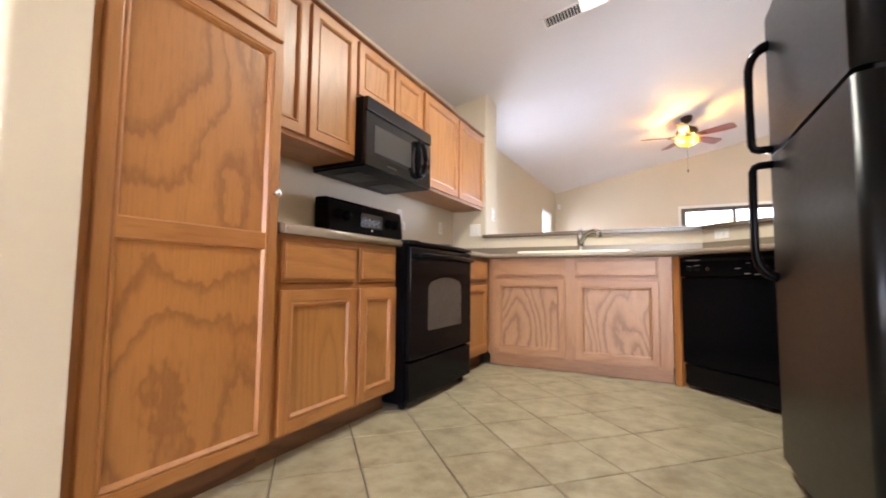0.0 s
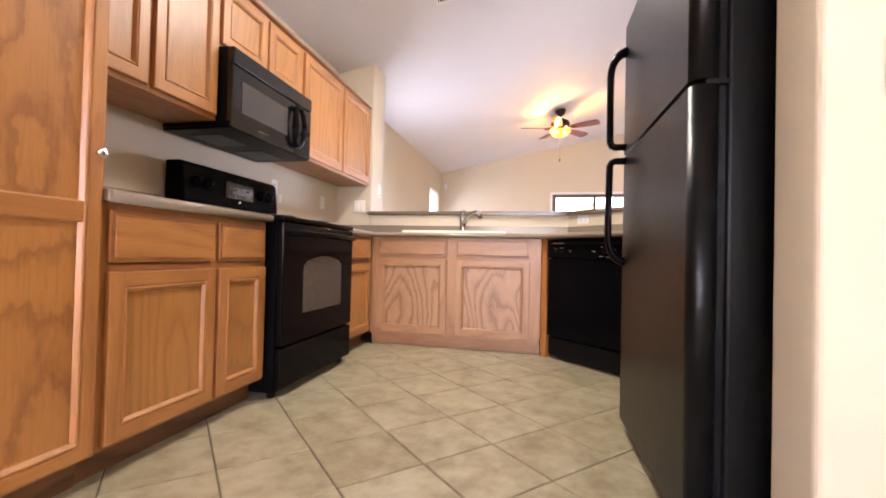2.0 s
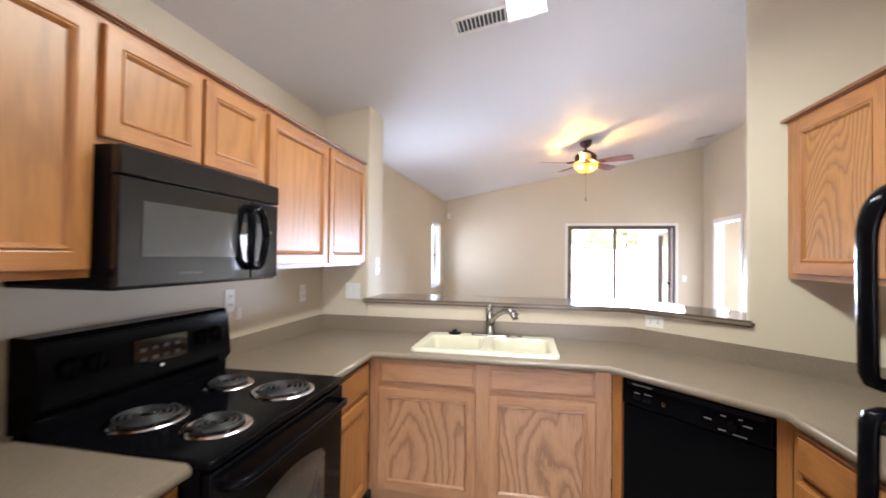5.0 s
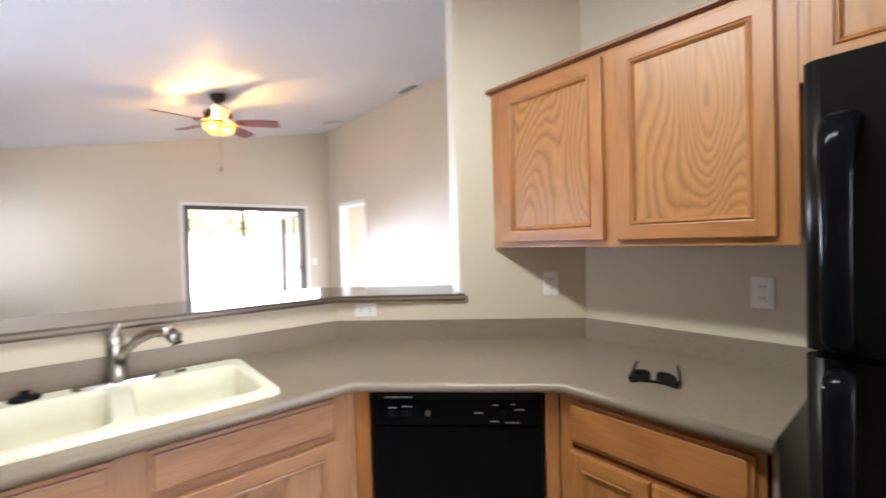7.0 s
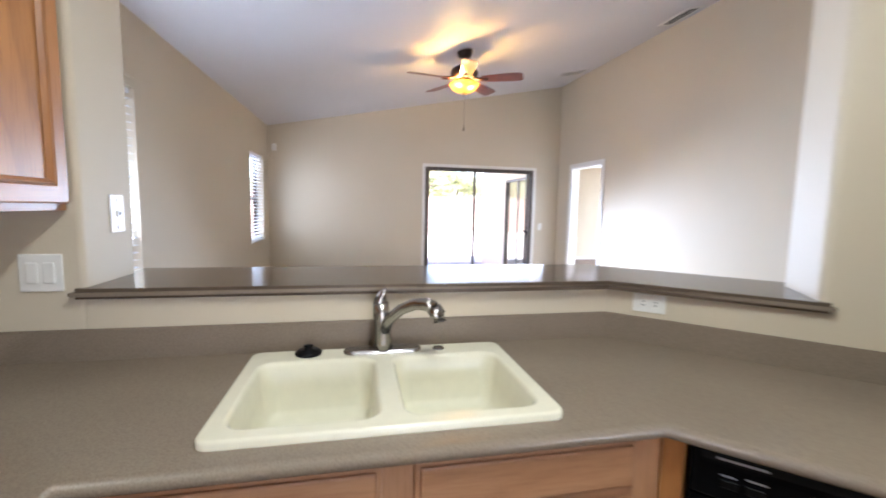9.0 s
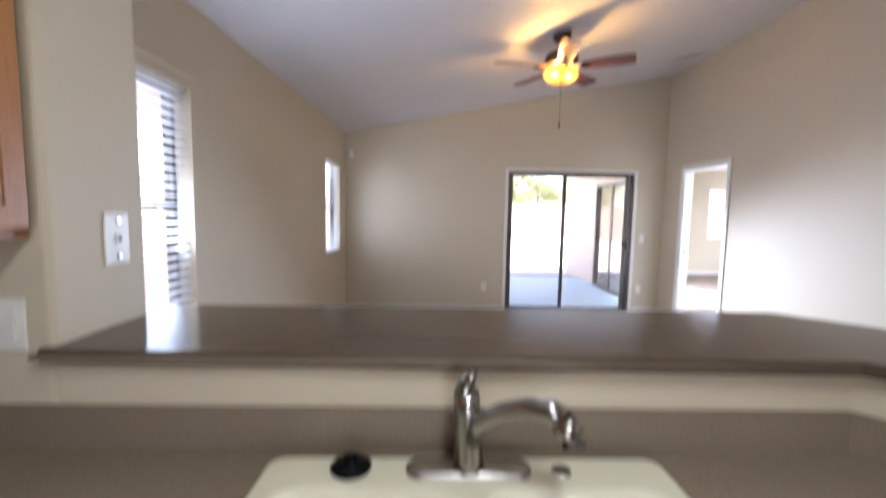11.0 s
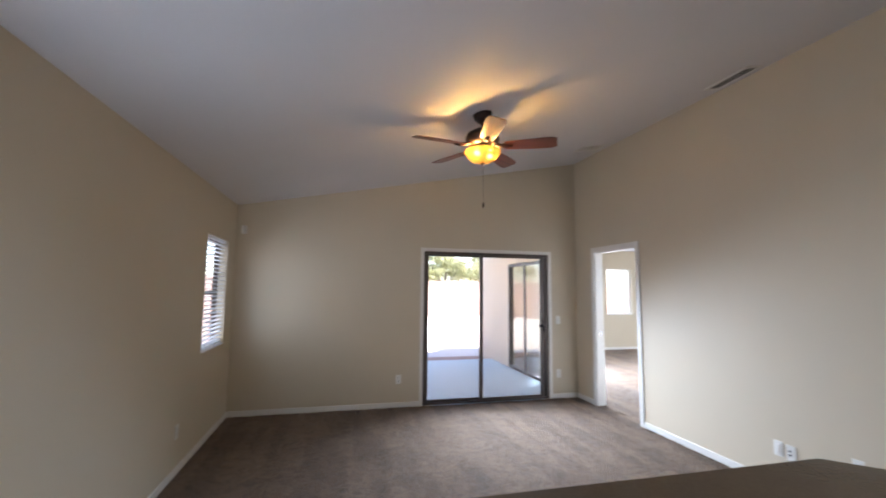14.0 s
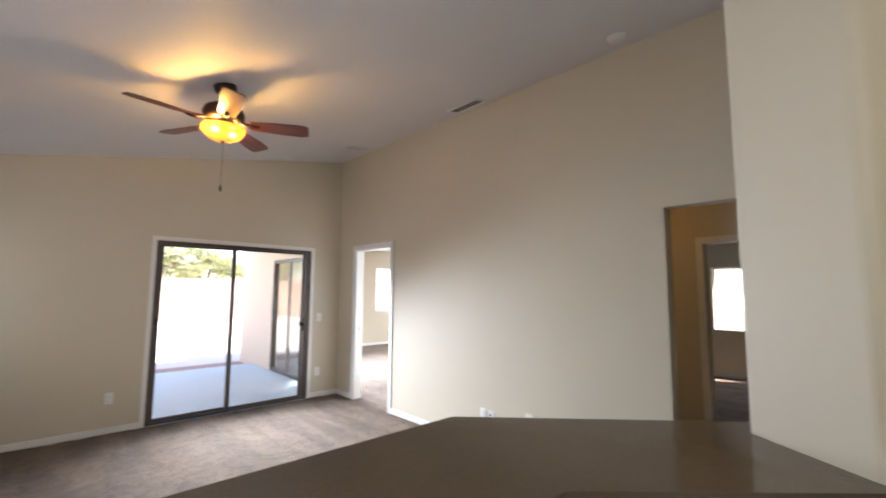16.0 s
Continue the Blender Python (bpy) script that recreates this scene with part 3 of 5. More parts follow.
# tall pantry
pantry = thing("pantry_cabinet", left(0.40, -1.155), "tall honey-oak pantry cabinet with flat panel doors", "cabinet")
W = 0.598
carcass(pantry, W, 0.62, 0.10, 2.13, M_OAKV)
face_frame(pantry, W, 0.10, 2.13, [(0.10, 0.15), (1.54, 1.59), (2.09, 2.13)], [(0, 0.045), (W - 0.035, W)], OAK)
part("toe_kick", boxes((0, W, 0.07, 0.085, 0.0, 0.10)), M_OAKSHADE, pantry)
PLY = (M_OAKV, M_OAKH, M_OAKPLY)
low = cab_door(pantry, 0.025, W - 0.018, 0.112, 1.556, PLY, 0.04, knob=(W - 0.038, 0.995))
bm = bmesh.new()
box(bm, 0.066, W - 0.059, -0.0195, -0.002, 0.79, 0.852, bevel=0.004)
part("mid_rail", bm, M_OAKH, low)
cab_door(pantry, 0.025, W - 0.018, 1.572, 2.115, PLY, 0.04)
bm = bmesh.new()
cyl(bm, (-0.012, 0.004, 0.1), (-0.012, 0.004, 2.13), 0.012, n=10)
part("scribe_moulding", bm, M_OAKV, pantry)

# base cabinet between pantry and range
base = thing("base_cabinet", left(1.002, LB), "honey-oak base cabinet with two drawers and two doors", "cabinet", "base cabinets")
W = 0.79
carcass(base, W, 0.60, 0.10, 0.86, M_OAKV)
face_frame(base, W, 0.10, 0.86, [(0.10, 0.13), (0.64, 0.665), (0.835, 0.86)], [(0, 0.03), (0.445, 0.485), (W - 0.025, W)], OAK)
part("toe_kick", boxes((0, W, 0.07, 0.085, 0.0, 0.10)), M_OAKSHADE, base)
for a, b in ((0.02, 0.455), (0.475, W - 0.015)):
    cab_drawer(base, a, b, 0.675, 0.835, M_OAKH)
    cab_door(base, a, b, 0.115, 0.645, OAK)

# base cabinet between range and corner
base2 = thing("base_cabinet", left(2.625, LB), "narrow honey-oak base cabinet in the inner corner", "cabinet", "base cabinets")
W = 0.535
carcass(base2, W, 0.60, 0.10, 0.86, M_OAKV)
face_frame(base2, W, 0.10, 0.86, [(0.10, 0.13), (0.64, 0.665), (0.835, 0.86)], [(0, 0.03), (W - 0.06, W)], OAK)
part("toe_kick", boxes((0, W, 0.07, 0.085, 0.0, 0.10)), M_OAKSHADE, base2)
cab_drawer(base2, 0.02, W - 0.05, 0.675, 0.835, M_OAKH)
cab_door(base2, 0.02, W - 0.05, 0.115, 0.645, OAK)

# sink base
SB = 3.158
sinkbase = thing("sink_cabinet", pose(-1.16, SB, 0), "pale weathered oak sink cabinet with two doors", "cabinet")
W = 1.33
carcass(sinkbase, W, 0.58, 0.09, 0.70, M_PALEV)
face_frame(sinkbase, W, 0.09, 0.86, [(0.09, 0.13), (0.68, 0.725), (0.835, 0.86)], [(0, 0.075), (0.61, 0.705), (W - 0.095, W)], PALE)
part("base_board", boxes((0, W, 0.045, 0.06, 0.0, 0.089)), M_PALEH, sinkbase)
for a, b in ((0.06, 0.622), (0.693, 1.25)):
    cab_drawer(sinkbase, a, b, 0.714, 0.846, M_PALEH)
    cab_door(sinkbase, a, b, 0.108, 0.69, PALE)

# angled fillers beside the dishwasher
DW = 3.335
for (u0, u1), tone in (((-2.985, -2.912), M_OAKV), ((-1.993, -1.925), M_OAKV)):
    f = thing("cabinet_filler", pose((DW + u0) / 2, (DW - u0) / 2, 0, 0, 0, -45), "honey-oak filler strip beside the dishwasher", "filler strip", "dishwasher fillers")
    part("strip", boxes((0, (u1 - u0) / 1.4142, 0.0, 0.05, 0.0, 0.86)), tone, f)

# base cabinet with the wide drawer, beside the refrigerator
rb = thing("base_cabinet", right(2.625, 0.705), "honey-oak base cabinet with one wide drawer", "cabinet", "base cabinets")
W = 0.60
carcass(rb, W, 0.60, 0.10, 0.86, M_OAKV)
face_frame(rb, W, 0.10, 0.86, [(0.10, 0.13), (0.64, 0.665), (0.835, 0.86)], [(0, 0.05), (W - 0.03, W)], OAK)
part("toe_kick", boxes((0, W, 0.07, 0.085, 0.0, 0.10)), M_OAKSHADE, rb)
cab_drawer(rb, 0.045, W - 0.02, 0.685, 0.835, M_OAKH)
cab_door(rb, 0.045, 0.318, 0.115, 0.655, OAK)
cab_door(rb, 0.326, W - 0.02, 0.115, 0.655, OAK)

# wall cabinets on the range wall
def upper(name, m, W, z0, z1, doors, label, depth=0.315):
    c = thing(name, m, label, "cabinet", "wall cabinets")
    carcass(c, W, depth, z0, z1, M_OAKV)
    st = [(0, 0.03)] + [(a[1] - 0.012, b[0] + 0.012) for a, b in zip(doors, doors[1:])] + [(W - 0.03, W)]
    face_frame(c, W, z0, z1, [(z0, z0 + 0.04), (z1 - 0.04, z1)], st, OAK)
    for a, b in doors:
        cab_door(c, a, b, z0 + 0.022, z1 - 0.022, OAK, 0.052)
    bm = bmesh.new()
    box(bm, -0.004, W + 0.004, -0.022, depth, z1 + 0.004, z1 + 0.018, bevel=0.004, seg=2)
    box(bm, -0.002, W + 0.002, -0.01, depth, z1, z1 + 0.0045)
    part("top_edge", bm, M_OAKE, c)
    return c


upper("wall_cabinet", left(1.0, LU), 0.797, 1.375, 2.125, [(0.02, 0.405), (0.43, 0.785)], "honey-oak wall cabinet with two tall doors")
upper("wall_cabinet", left(1.798, LU), 0.762, 1.755, 2.125, [(0.012, 0.375), (0.395, 0.75)], "short honey-oak cabinet above the microwave")
upper("wall_cabinet", left(2.561, LU + 0.006), 1.222, 1.375, 2.125, [(0.02, 0.61), (0.635, 1.206)], "honey-oak wall cabinet with two wide doors")

# wall cabinet meeting the angled wall
RU = 0.99
c = thing("wall_cabinet", right(3.185, RU), "honey-oak wall cabinet with wavy grain beside the angled wall", "cabinet", "wall cabinets")
W = 1.185
bm = bmesh.new()
prism(bm, [(0.0, 0.019), (W, 0.019), (W, 0.327), (0.31, 0.327)], 1.38, 2.12)
part("body", bm, M_OAKV, c)
face_frame(c, W, 1.36, 2.125, [(1.36, 1.405), (2.085, 2.125)], [(0, 0.085), (0.585, 0.66), (W - 0.055, W)], OAK)
for a, b in ((0.075, 0.597), (0.65, 1.135)):
    cab_door(c, a, b, 1.385, 2.103, (M_OAKV, M_OAKH, M_OAKW), 0.055)
bm = bmesh.new()
prism(bm, [(-0.02, -0.022), (W, -0.022), (W, 0.31), (0.30, 0.31)], 2.13, 2.144)
prism(bm, [(-0.008, -0.01), (W, -0.01), (W, 0.31), (0.30, 0.31)], 2.1255, 2.1305)
part("top_edge", bm, M_OAKE, c)
upper("wall_cabinet", right(1.998, RU), 0.90, 1.82, 2.123, [(0.025, 0.44), (0.46, 0.875)], "short honey-oak cabinet above the refrigerator")

# ---- counters ----
CT, CB = 0.897, 0.862
CFL, CFS, CFD, CFR = -1.137, 3.125, 3.272, 0.676     # front edges


def nosed(bm, r=0.008):
    es = [e for e in bm.edges if abs(e.verts[0].co.z - e.verts[1].co.z) < 1e-5]
    bmesh.ops.bevel(bm, geom=es, offset=r, segments=2, affect="EDGES")
    return bm


SX0, SX1, SY0, SY1 = -0.928, -0.086, 3.175, 3.722
counter = thing("countertop", pose(0, 0, 0), "grey-brown laminate countertop with backsplash", "countertop")
bm = bmesh.new()
# counter with an opening for the sink, in butting pieces
prism(bm, [(KL, 2.615), (CFL, 2.615), (CFL, CFS), (KL, CFS)], CB, CT)
prism(bm, [(KL, CFS), (SX0 + 0.02, CFS), (SX0 + 0.02, SINKW), (KL, SINKW)], CB, CT)
prism(bm, [(SX0 + 0.02, CFS), (SX1 - 0.02, CFS), (SX1 - 0.02, SY0 + 0.02), (SX0 + 0.02, SY0 + 0.02)], CB, CT)
prism(bm, [(SX0 + 0.02, SY1 - 0.02), (SX1 - 0.02, SY1 - 0.02), (SX1 - 0.02, SINKW), (SX0 + 0.02, SINKW)], CB, CT)
prism(bm, [(SX1 - 0.02, CFS), (CFD - CFS, CFS), (DIAG - SINKW, SINKW), (SX1 - 0.02, SINKW)], CB, CT)
prism(bm, [(CFD - CFS, CFS), (CFR, CFD - CFR), (KR, DIAG - KR), (DIAG - SINKW, SINKW)], CB, CT)
prism(bm, [(CFR, 2.0), (KR, 2.0), (KR, DIAG - KR), (CFR, CFD - CFR)], CB, CT)
bmesh.ops.remove_doubles(bm, verts=bm.verts, dist=1e-4)
part("slab", bm, M_LAM, counter)


def strip_edge(name, pts, off, z0, z1, mat, parent, r=0.004):
    """Upright band of given thickness along a plan polyline, its thickness to the right-hand side."""
    P = [Vector((x, y)) for x, y in pts]
    out = []
    for i, p in enumerate(P):
        ns = []
        if i > 0:
            d = (p - P[i - 1]).normalized()
            ns.append(Vector((d.y, -d.x)))
        if i < len(P) - 1:
            d = (P[i + 1] - p).normalized()
            ns.append(Vector((d.y, -d.x)))
        n = sum(ns, Vector((0, 0))).normalized()
        out.append(p + n * off / n.dot(ns[0]))
    bm = bmesh.new()
    prism(bm, [tuple(q) for q in reversed(out)][::-1] + [tuple(p) for p in reversed(P)], z0, z1)
    bmesh.ops.recalc_face_normals(bm, faces=bm.faces)
    if r:
        es = [e for e in bm.edges if e.verts[0].co.z > z1 - 1e-4 and e.verts[1].co.z > z1 - 1e-4]
        bmesh.ops.bevel(bm, geom=es, offset=r, segments=2, affect="EDGES")
    return part(name, bm, mat, parent)


strip_edge("backsplash", [(KL, 2.615), (KL, SINKW), (DIAG - SINKW, SINKW), (KR, DIAG - KR), (KR, 2.0)], 0.018, CT, 0.997, M_LAM, counter)


def nosing(parent, pts, mat, z0=CB - 0.004, z1=CT):
    """Rounded front edge along a plan polyline."""
    bm = bmesh.new()
    tube(bm, [(x, y, (z0 + z1) / 2) for x, y in pts], (z1 - z0) / 2, 12)
    part("front_edge", bm, mat, parent)


nosing(counter, [(CFL, 2.617), (CFL, CFS), (CFD - CFS, CFS), (CFR, CFD - CFR), (CFR, 2.002)], M_LAM)
part("end_panel", boxes((CFR + 0.03, KR, 2.0, 2.012, 0.0, CB)), M_LAM, counter)
counter2 = thing("countertop", pose(0, 0, 0), "short grey-brown laminate countertop between pantry and range", "countertop")
part("slab", boxes((KL, CFL, 1.0, 1.79, CB, CT)), M_LAM, counter2)
nosing(counter2, [(CFL, 1.002), (CFL, 1.788)], M_LAM)
part("backsplash", boxes((KL, KL + 0.018, 1.0, 1.79, CT, 0.997)), M_LAM, counter2)

# raised bar
bar = thing("bar_top", pose(0, 0, 0), "grey-brown laminate raised bar top, darkened for shade, bent once", "bar")
BF, BO, DF, DO = 3.762, 4.235, 4.162, 4.80
bm = bmesh.new()


def on_diag(s, dlt):
    return ((s + JR + dlt) / 2, (s - JR - dlt) / 2)


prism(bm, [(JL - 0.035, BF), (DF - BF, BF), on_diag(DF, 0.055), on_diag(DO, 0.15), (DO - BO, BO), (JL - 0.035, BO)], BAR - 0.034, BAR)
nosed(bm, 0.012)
part("top", bm, M_BARSHADE, bar)
# Front band keeps the lighter counter laminate, as lit from the kitchen.
bm = bmesh.new()
band = [(JL - 0.03, BF - 0.001), (DF - BF - 0.0005, BF - 0.001), on_diag(DF - 0.0015, 0.05)]
for (x0, y0), (x1, y1) in zip(band, band[1:]):
    d = Vector((x1 - x0, y1 - y0)).normalized()
    n = Vector((d.y, -d.x)) * 0.0012
    q = [bm.verts.new(p) for p in ((x0 + n.x, y0 + n.y, BAR - 0.024), (x1 + n.x, y1 + n.y, BAR - 0.024), (x1 + n.x, y1 + n.y, BAR - 0.01), (x0 + n.x, y0 + n.y, BAR - 0.01))]
    bm.faces.new(q)
bmesh.ops.remove_doubles(bm, verts=bm.verts, dist=0.003)
part("edge_band", bm, M_LAM, bar)


# ---- appliances ----
def rbox(x0, x1, y0, y1, z0, z1, r, seg=3, upright=False):
    """Box with rounded edges (only the upright ones if asked)."""
    bm = bmesh.new()
    box(bm, x0, x1, y0, y1, z0, z1)
    es = [e for e in bm.edges if not upright or abs(e.verts[0].co.z - e.verts[1].co.z) > 1e-5]
    bmesh.ops.bevel(bm, geom=es, offset=r, segments=seg, affect="EDGES", profile=0.5)
    for f in bm.faces:
        f.smooth = f.calc_area() < 0.02 and seg > 2
    return bm


def disc(p, r, t, n=24):
    """Round plate facing -y."""
    return cyl(bmesh.new(), (p[0], p[1], p[2]), (p[0], p[1] - t, p[2]), r, r * 0.96, n)


# refrigerator: local x runs along its width from the handle side, y into the wall
fridge = thing("refrigerator", right(1.915, 0.482) @ pose(0, 0, -0.032), "glossy black top-freezer refrigerator with loop handles", "refrigerator")
FW = 0.80
part("body", rbox(0.006, FW - 0.006, 0.085, 0.76, 0.032, 1.735, 0.008, 2), M_BLACKTEX, fridge)
part("gasket", boxes((0.02, FW - 0.02, 0.068, 0.086, 0.09, 1.73)), M_BLACKMAT, fridge)
part("freezer_door", rbox(0, FW, 0.0, 0.07, 1.203, 1.75, 0.028, 5, True), M_BLACKTEX, fridge)
part("main_door", rbox(0, FW, 0.0, 0.07, 0.09, 1.189, 0.028, 5, True), M_BLACKTEX, fridge)
part("kick_grille", boxes((0.02, FW - 0.02, 0.06, 0.084, 0.036, 0.082)), M_BLACKMAT, fridge)
part("badge", boxes((FW - 0.17, FW - 0.11, -0.002, 0.001, 1.655, 1.685)), M_STEEL, fridge, "small metal badge")
part("hinge_cover", rbox(FW - 0.09, FW - 0.015, 0.03, 0.11, 1.738, 1.757, 0.006, 2), M_BLACKMAT, fridge)
part("centre_hinge", boxes((FW - 0.06, FW - 0.006, 0.035, 0.09, 1.1895, 1.2025)), M_BLACKMAT, fridge)
for z0, z1 in ((1.215, 1.63), (0.745, 1.18)):
    bm = bmesh.new()
    lo_end, hi_end = (z0, z1) if z0 > 1.2 else (z1, z0)
    s = 1 if z0 > 1.2 else -1
    prof = [(0.003, lo_end + s * 0.012), (-0.04, lo_end + s * 0.012), (-0.055, lo_end + s * 0.018), (-0.062, lo_end + s * 0.034), (-0.064, lo_end + s * 0.2)]
    prof += [(-0.064 * math.cos(a), hi_end - s * (0.105 - 0.105 * math.sin(a))) for a in (math.pi / 2 * k / 8 for k in range(9))]
    tube(bm, [(0.055, y, z) for y, z in prof], [0.014] * 5 + [0.0145 + 0.0005 * k for k in range(9)], 14, (1, 0, 0))
    bmesh.ops.scale(bm, vec=(1.65, 1, 1), verts=bm.verts, space=Matrix.Translation((-0.055, 0, 0)))
    part("handle", bm, M_BLACK, fridge, "glossy black loop handle")

# range
rng = thing("range", left(1.803, -1.075), "black freestanding electric coil range", "range")
RW = 0.802
part("body", boxes((0.0, RW, 0.035, 0.68, 0.03, 0.872)), M_BLACK, rng)
part("foot", boxes((0.02, 0.05, 0.05, 0.08, 0.0, 0.03)), M_BLACKMAT, rng)
part("foot", boxes((RW - 0.05, RW - 0.02, 0.05, 0.08, 0.0, 0.03)), M_BLACKMAT, rng)
part("cooktop", rbox(-0.002, RW + 0.002, 0.0, 0.68, 0.873, 0.899, 0.008, 3), M_BLACK, rng)
part("storage_drawer", rbox(0.004, RW - 0.004, 0.004, 0.034, 0.045, 0.245, 0.006, 2), M_BLACK, rng)
odoor = part("oven_door", rbox(0.004, RW - 0.004, 0.0, 0.034, 0.258, 0.865, 0.007, 2), M_BLACK, rng)
# window with an arched top
bm = bmesh.new()
wx0, wx1, wz0, wz1 = 0.19, 0.63, 0.40, 0.665
top = [(wx1 - (wx1 - wx0) * k / 14, wz1 + 0.035 * math.sin(math.pi * k / 14) + (0 if 0 < k < 14 else -0.02)) for k in range(15)]
outline = [(wx0, wz0), (wx1, wz0)] + top
fv = [bm.verts.new((x, -0.003, z)) for x, z in outline]
bv = [bm.verts.new((x, 0.004, z)) for x, z in outline]
bm.faces.new(fv)
for k in range(len(outline)):
    bm.faces.new((fv[k], bv[k], bv[(k + 1) % len(outline)], fv[(k + 1) % len(outline)]))
bmesh.ops.recalc_face_normals(bm, faces=bm.faces)
part("oven_window", bm, M_OVENGLASS, odoor, "smoky oven window with an arched top")
bm = bmesh.new()
tube(bm, [(0.05, 0.0, 0.81), (0.055, -0.035, 0.815), (0.09, -0.048, 0.817), (RW / 2, -0.052, 0.82), (RW - 0.09, -0.048, 0.817), (RW - 0.055, -0.035, 0.815), (RW - 0.05, 0.0, 0.81)], 0.013, 12)
part("handle", bm, M_BLACK, odoor)
# backguard, leaning
bm = bmesh.new()
prof = [(0.60, 0.898), (0.60, 0.945), (0.575, 0.98), (0.595, 1.17), (0.612, 1.188), (0.70, 1.188), (0.70, 0.898)]
a = [bm.verts.new((0.0, y, z)) for y, z in prof]
b = [bm.verts.new((RW, y, z)) for y, z in prof]
bm.faces.new(a)
bm.faces.new(b[::-1])
for k in range(len(prof)):
    bm.faces.new((a[k], b[k], b[(k + 1) % len(prof)], a[(k + 1) % len(prof)]))
bmesh.ops.recalc_face_normals(bm, faces=bm.faces)
bmesh.ops.bevel(bm, geom=bm.edges[:], offset=0.004, segments=2, affect="EDGES")
guard = part("control_panel", bm, M_BLACK, rng)
for x in (0.085, 0.165, RW - 0.176, RW - 0.094):
    bm = bmesh.new()
    lathe(bm, [(0.0, 0.0), (0.032, 0.0), (0.029, 0.02), (0.0, 0.022)], 20)
    box(bm, -0.006, 0.006, -0.028, 0.028, 0.014, 0.03, bevel=0.002)
    bm.transform(pose(x, 0.585, 1.085, 96, 0, 0))
    part("knob", bm, M_BLACK, guard)
disp = part("clock_display", boxes((0.3, 0.54, 0.579, 0.59, 1.03, 1.125)), M_DARKGLASS, guard)
for k in range(4):
    for q in range(2):
        part("button", boxes((0.325 + 0.05 * k, 0.352 + 0.05 * k, 0.577, 0.582, 1.045 + 0.035 * q, 1.058 + 0.035 * q)), M_BUTTON, disp)
bm = disc((0.42, 0.582, 1.012), 0.008, 0.004, 14)
part("indicator", bm, M_PLATE, guard)
for bx, by, br in ((0.21, 0.155, 0.088), (0.572, 0.155, 0.108), (0.21, 0.425, 0.108), (0.592, 0.425, 0.088)):
    bowl = part("drip_bowl", lathe(bmesh.new(), [(br - 0.028, 0.9), (br - 0.012, 0.9015), (br, 0.9055), (br + 0.012, 0.905), (br + 0.016, 0.899)], 36, (bx, by, 0)), M_CHROME, rng, "polished chrome drip bowl")
    pts = []
    turns = 4.0 if br > 0.1 else 3.2
    N = int(turns * 26)
    for k in range(N + 1):
        r = 0.022 + (br - 0.03) * k / N
        th = 2 * math.pi * turns * k / N
        pts.append((bx + r * math.cos(th), by + r * math.sin(th), 0.911))
    part("burner_coil", tube(bmesh.new(), pts, 0.0055, 8), M_COIL, bowl)
    part("coil_cap", cyl(bmesh.new(), (bx, by, 0.9015), (bx, by, 0.9125), 0.016, n=16), M_STEEL, bowl)
    for k in range(3):
        bm = bmesh.new()
        tube(bm, [(bx, by, 0.9035), (bx + (br - 0.004) * math.cos(2.1 * k), by + (br - 0.004) * math.sin(2.1 * k), 0.9035)], 0.003, 6)
        part("coil_support", bm, M_STEEL, bowl)

# microwave
mw = thing("microwave", left(1.798, -1.385), "black over-the-range microwave with oval handle", "microwave")
MW = 0.758
part("body", boxes((0.0, MW, 0.03, 0.41, 1.355, 1.752)), M_BLACKMAT, mw)
part("underside", rbox(0.0, MW, 0.012, 0.41, 1.338, 1.354, 0.004, 1), M_BLACKMAT, mw)
for fx in (0.09, 0.44):
    part("grease_filter", rbox(fx, fx + 0.23, 0.14, 0.33, 1.3335, 1.338, 0.002, 1), M_COIL, mw, "dark metal grease filter")
part("vent_band", rbox(0.0, MW, -0.004, 0.032, 1.668, 1.752, 0.006, 2), M_GLOSSBLACK, mw)
md = part("door", rbox(0.0, 0.57, 0.0, 0.029, 1.345, 1.664, 0.005, 2), M_GLOSSBLACK, mw)
part("window", boxes((0.075, 0.485, -0.0022, 0.002, 1.435, 1.60)), M_MWGLASS, md, "grey screened window")
part("control_panel", rbox(0.574, MW, 0.0, 0.029, 1.345, 1.664, 0.005, 2), M_GLOSSBLACK, mw)
part("print", boxes((0.66, 0.705, -0.0015, 0.001, 1.53, 1.55)), M_GREYPRINT, mw)
part("print", boxes((0.21, 0.31, -0.0015, 0.001, 1.378, 1.386)), M_MWGLASS, md)
bm = bmesh.new()
hz0, hz1, hx = 1.375, 1.655, 0.575
loop = []
for k in range(29):
    th = 2 * math.pi * k / 28
    sq = 0.72
    cx = math.copysign(abs(math.cos(th)) ** sq, math.cos(th))
    cz = math.copysign(abs(math.sin(th)) ** sq, math.sin(th))
    loop.append((hx + 0.047 * cx, -0.022 - 0.016 * (1 - abs(cz)), (hz0 + hz1) / 2 + 0.12 * cz))
tube(bm, loop, 0.0165, 12)
part("handle", bm, M_BLACK, md, "glossy black oval handle")
for z in (hz0 + 0.02, hz1 - 0.02):
    part("handle_post", cyl(bmesh.new(), (hx, -0.02, z), (hx, 0.004, z), 0.012, n=12), M_BLACK, md)

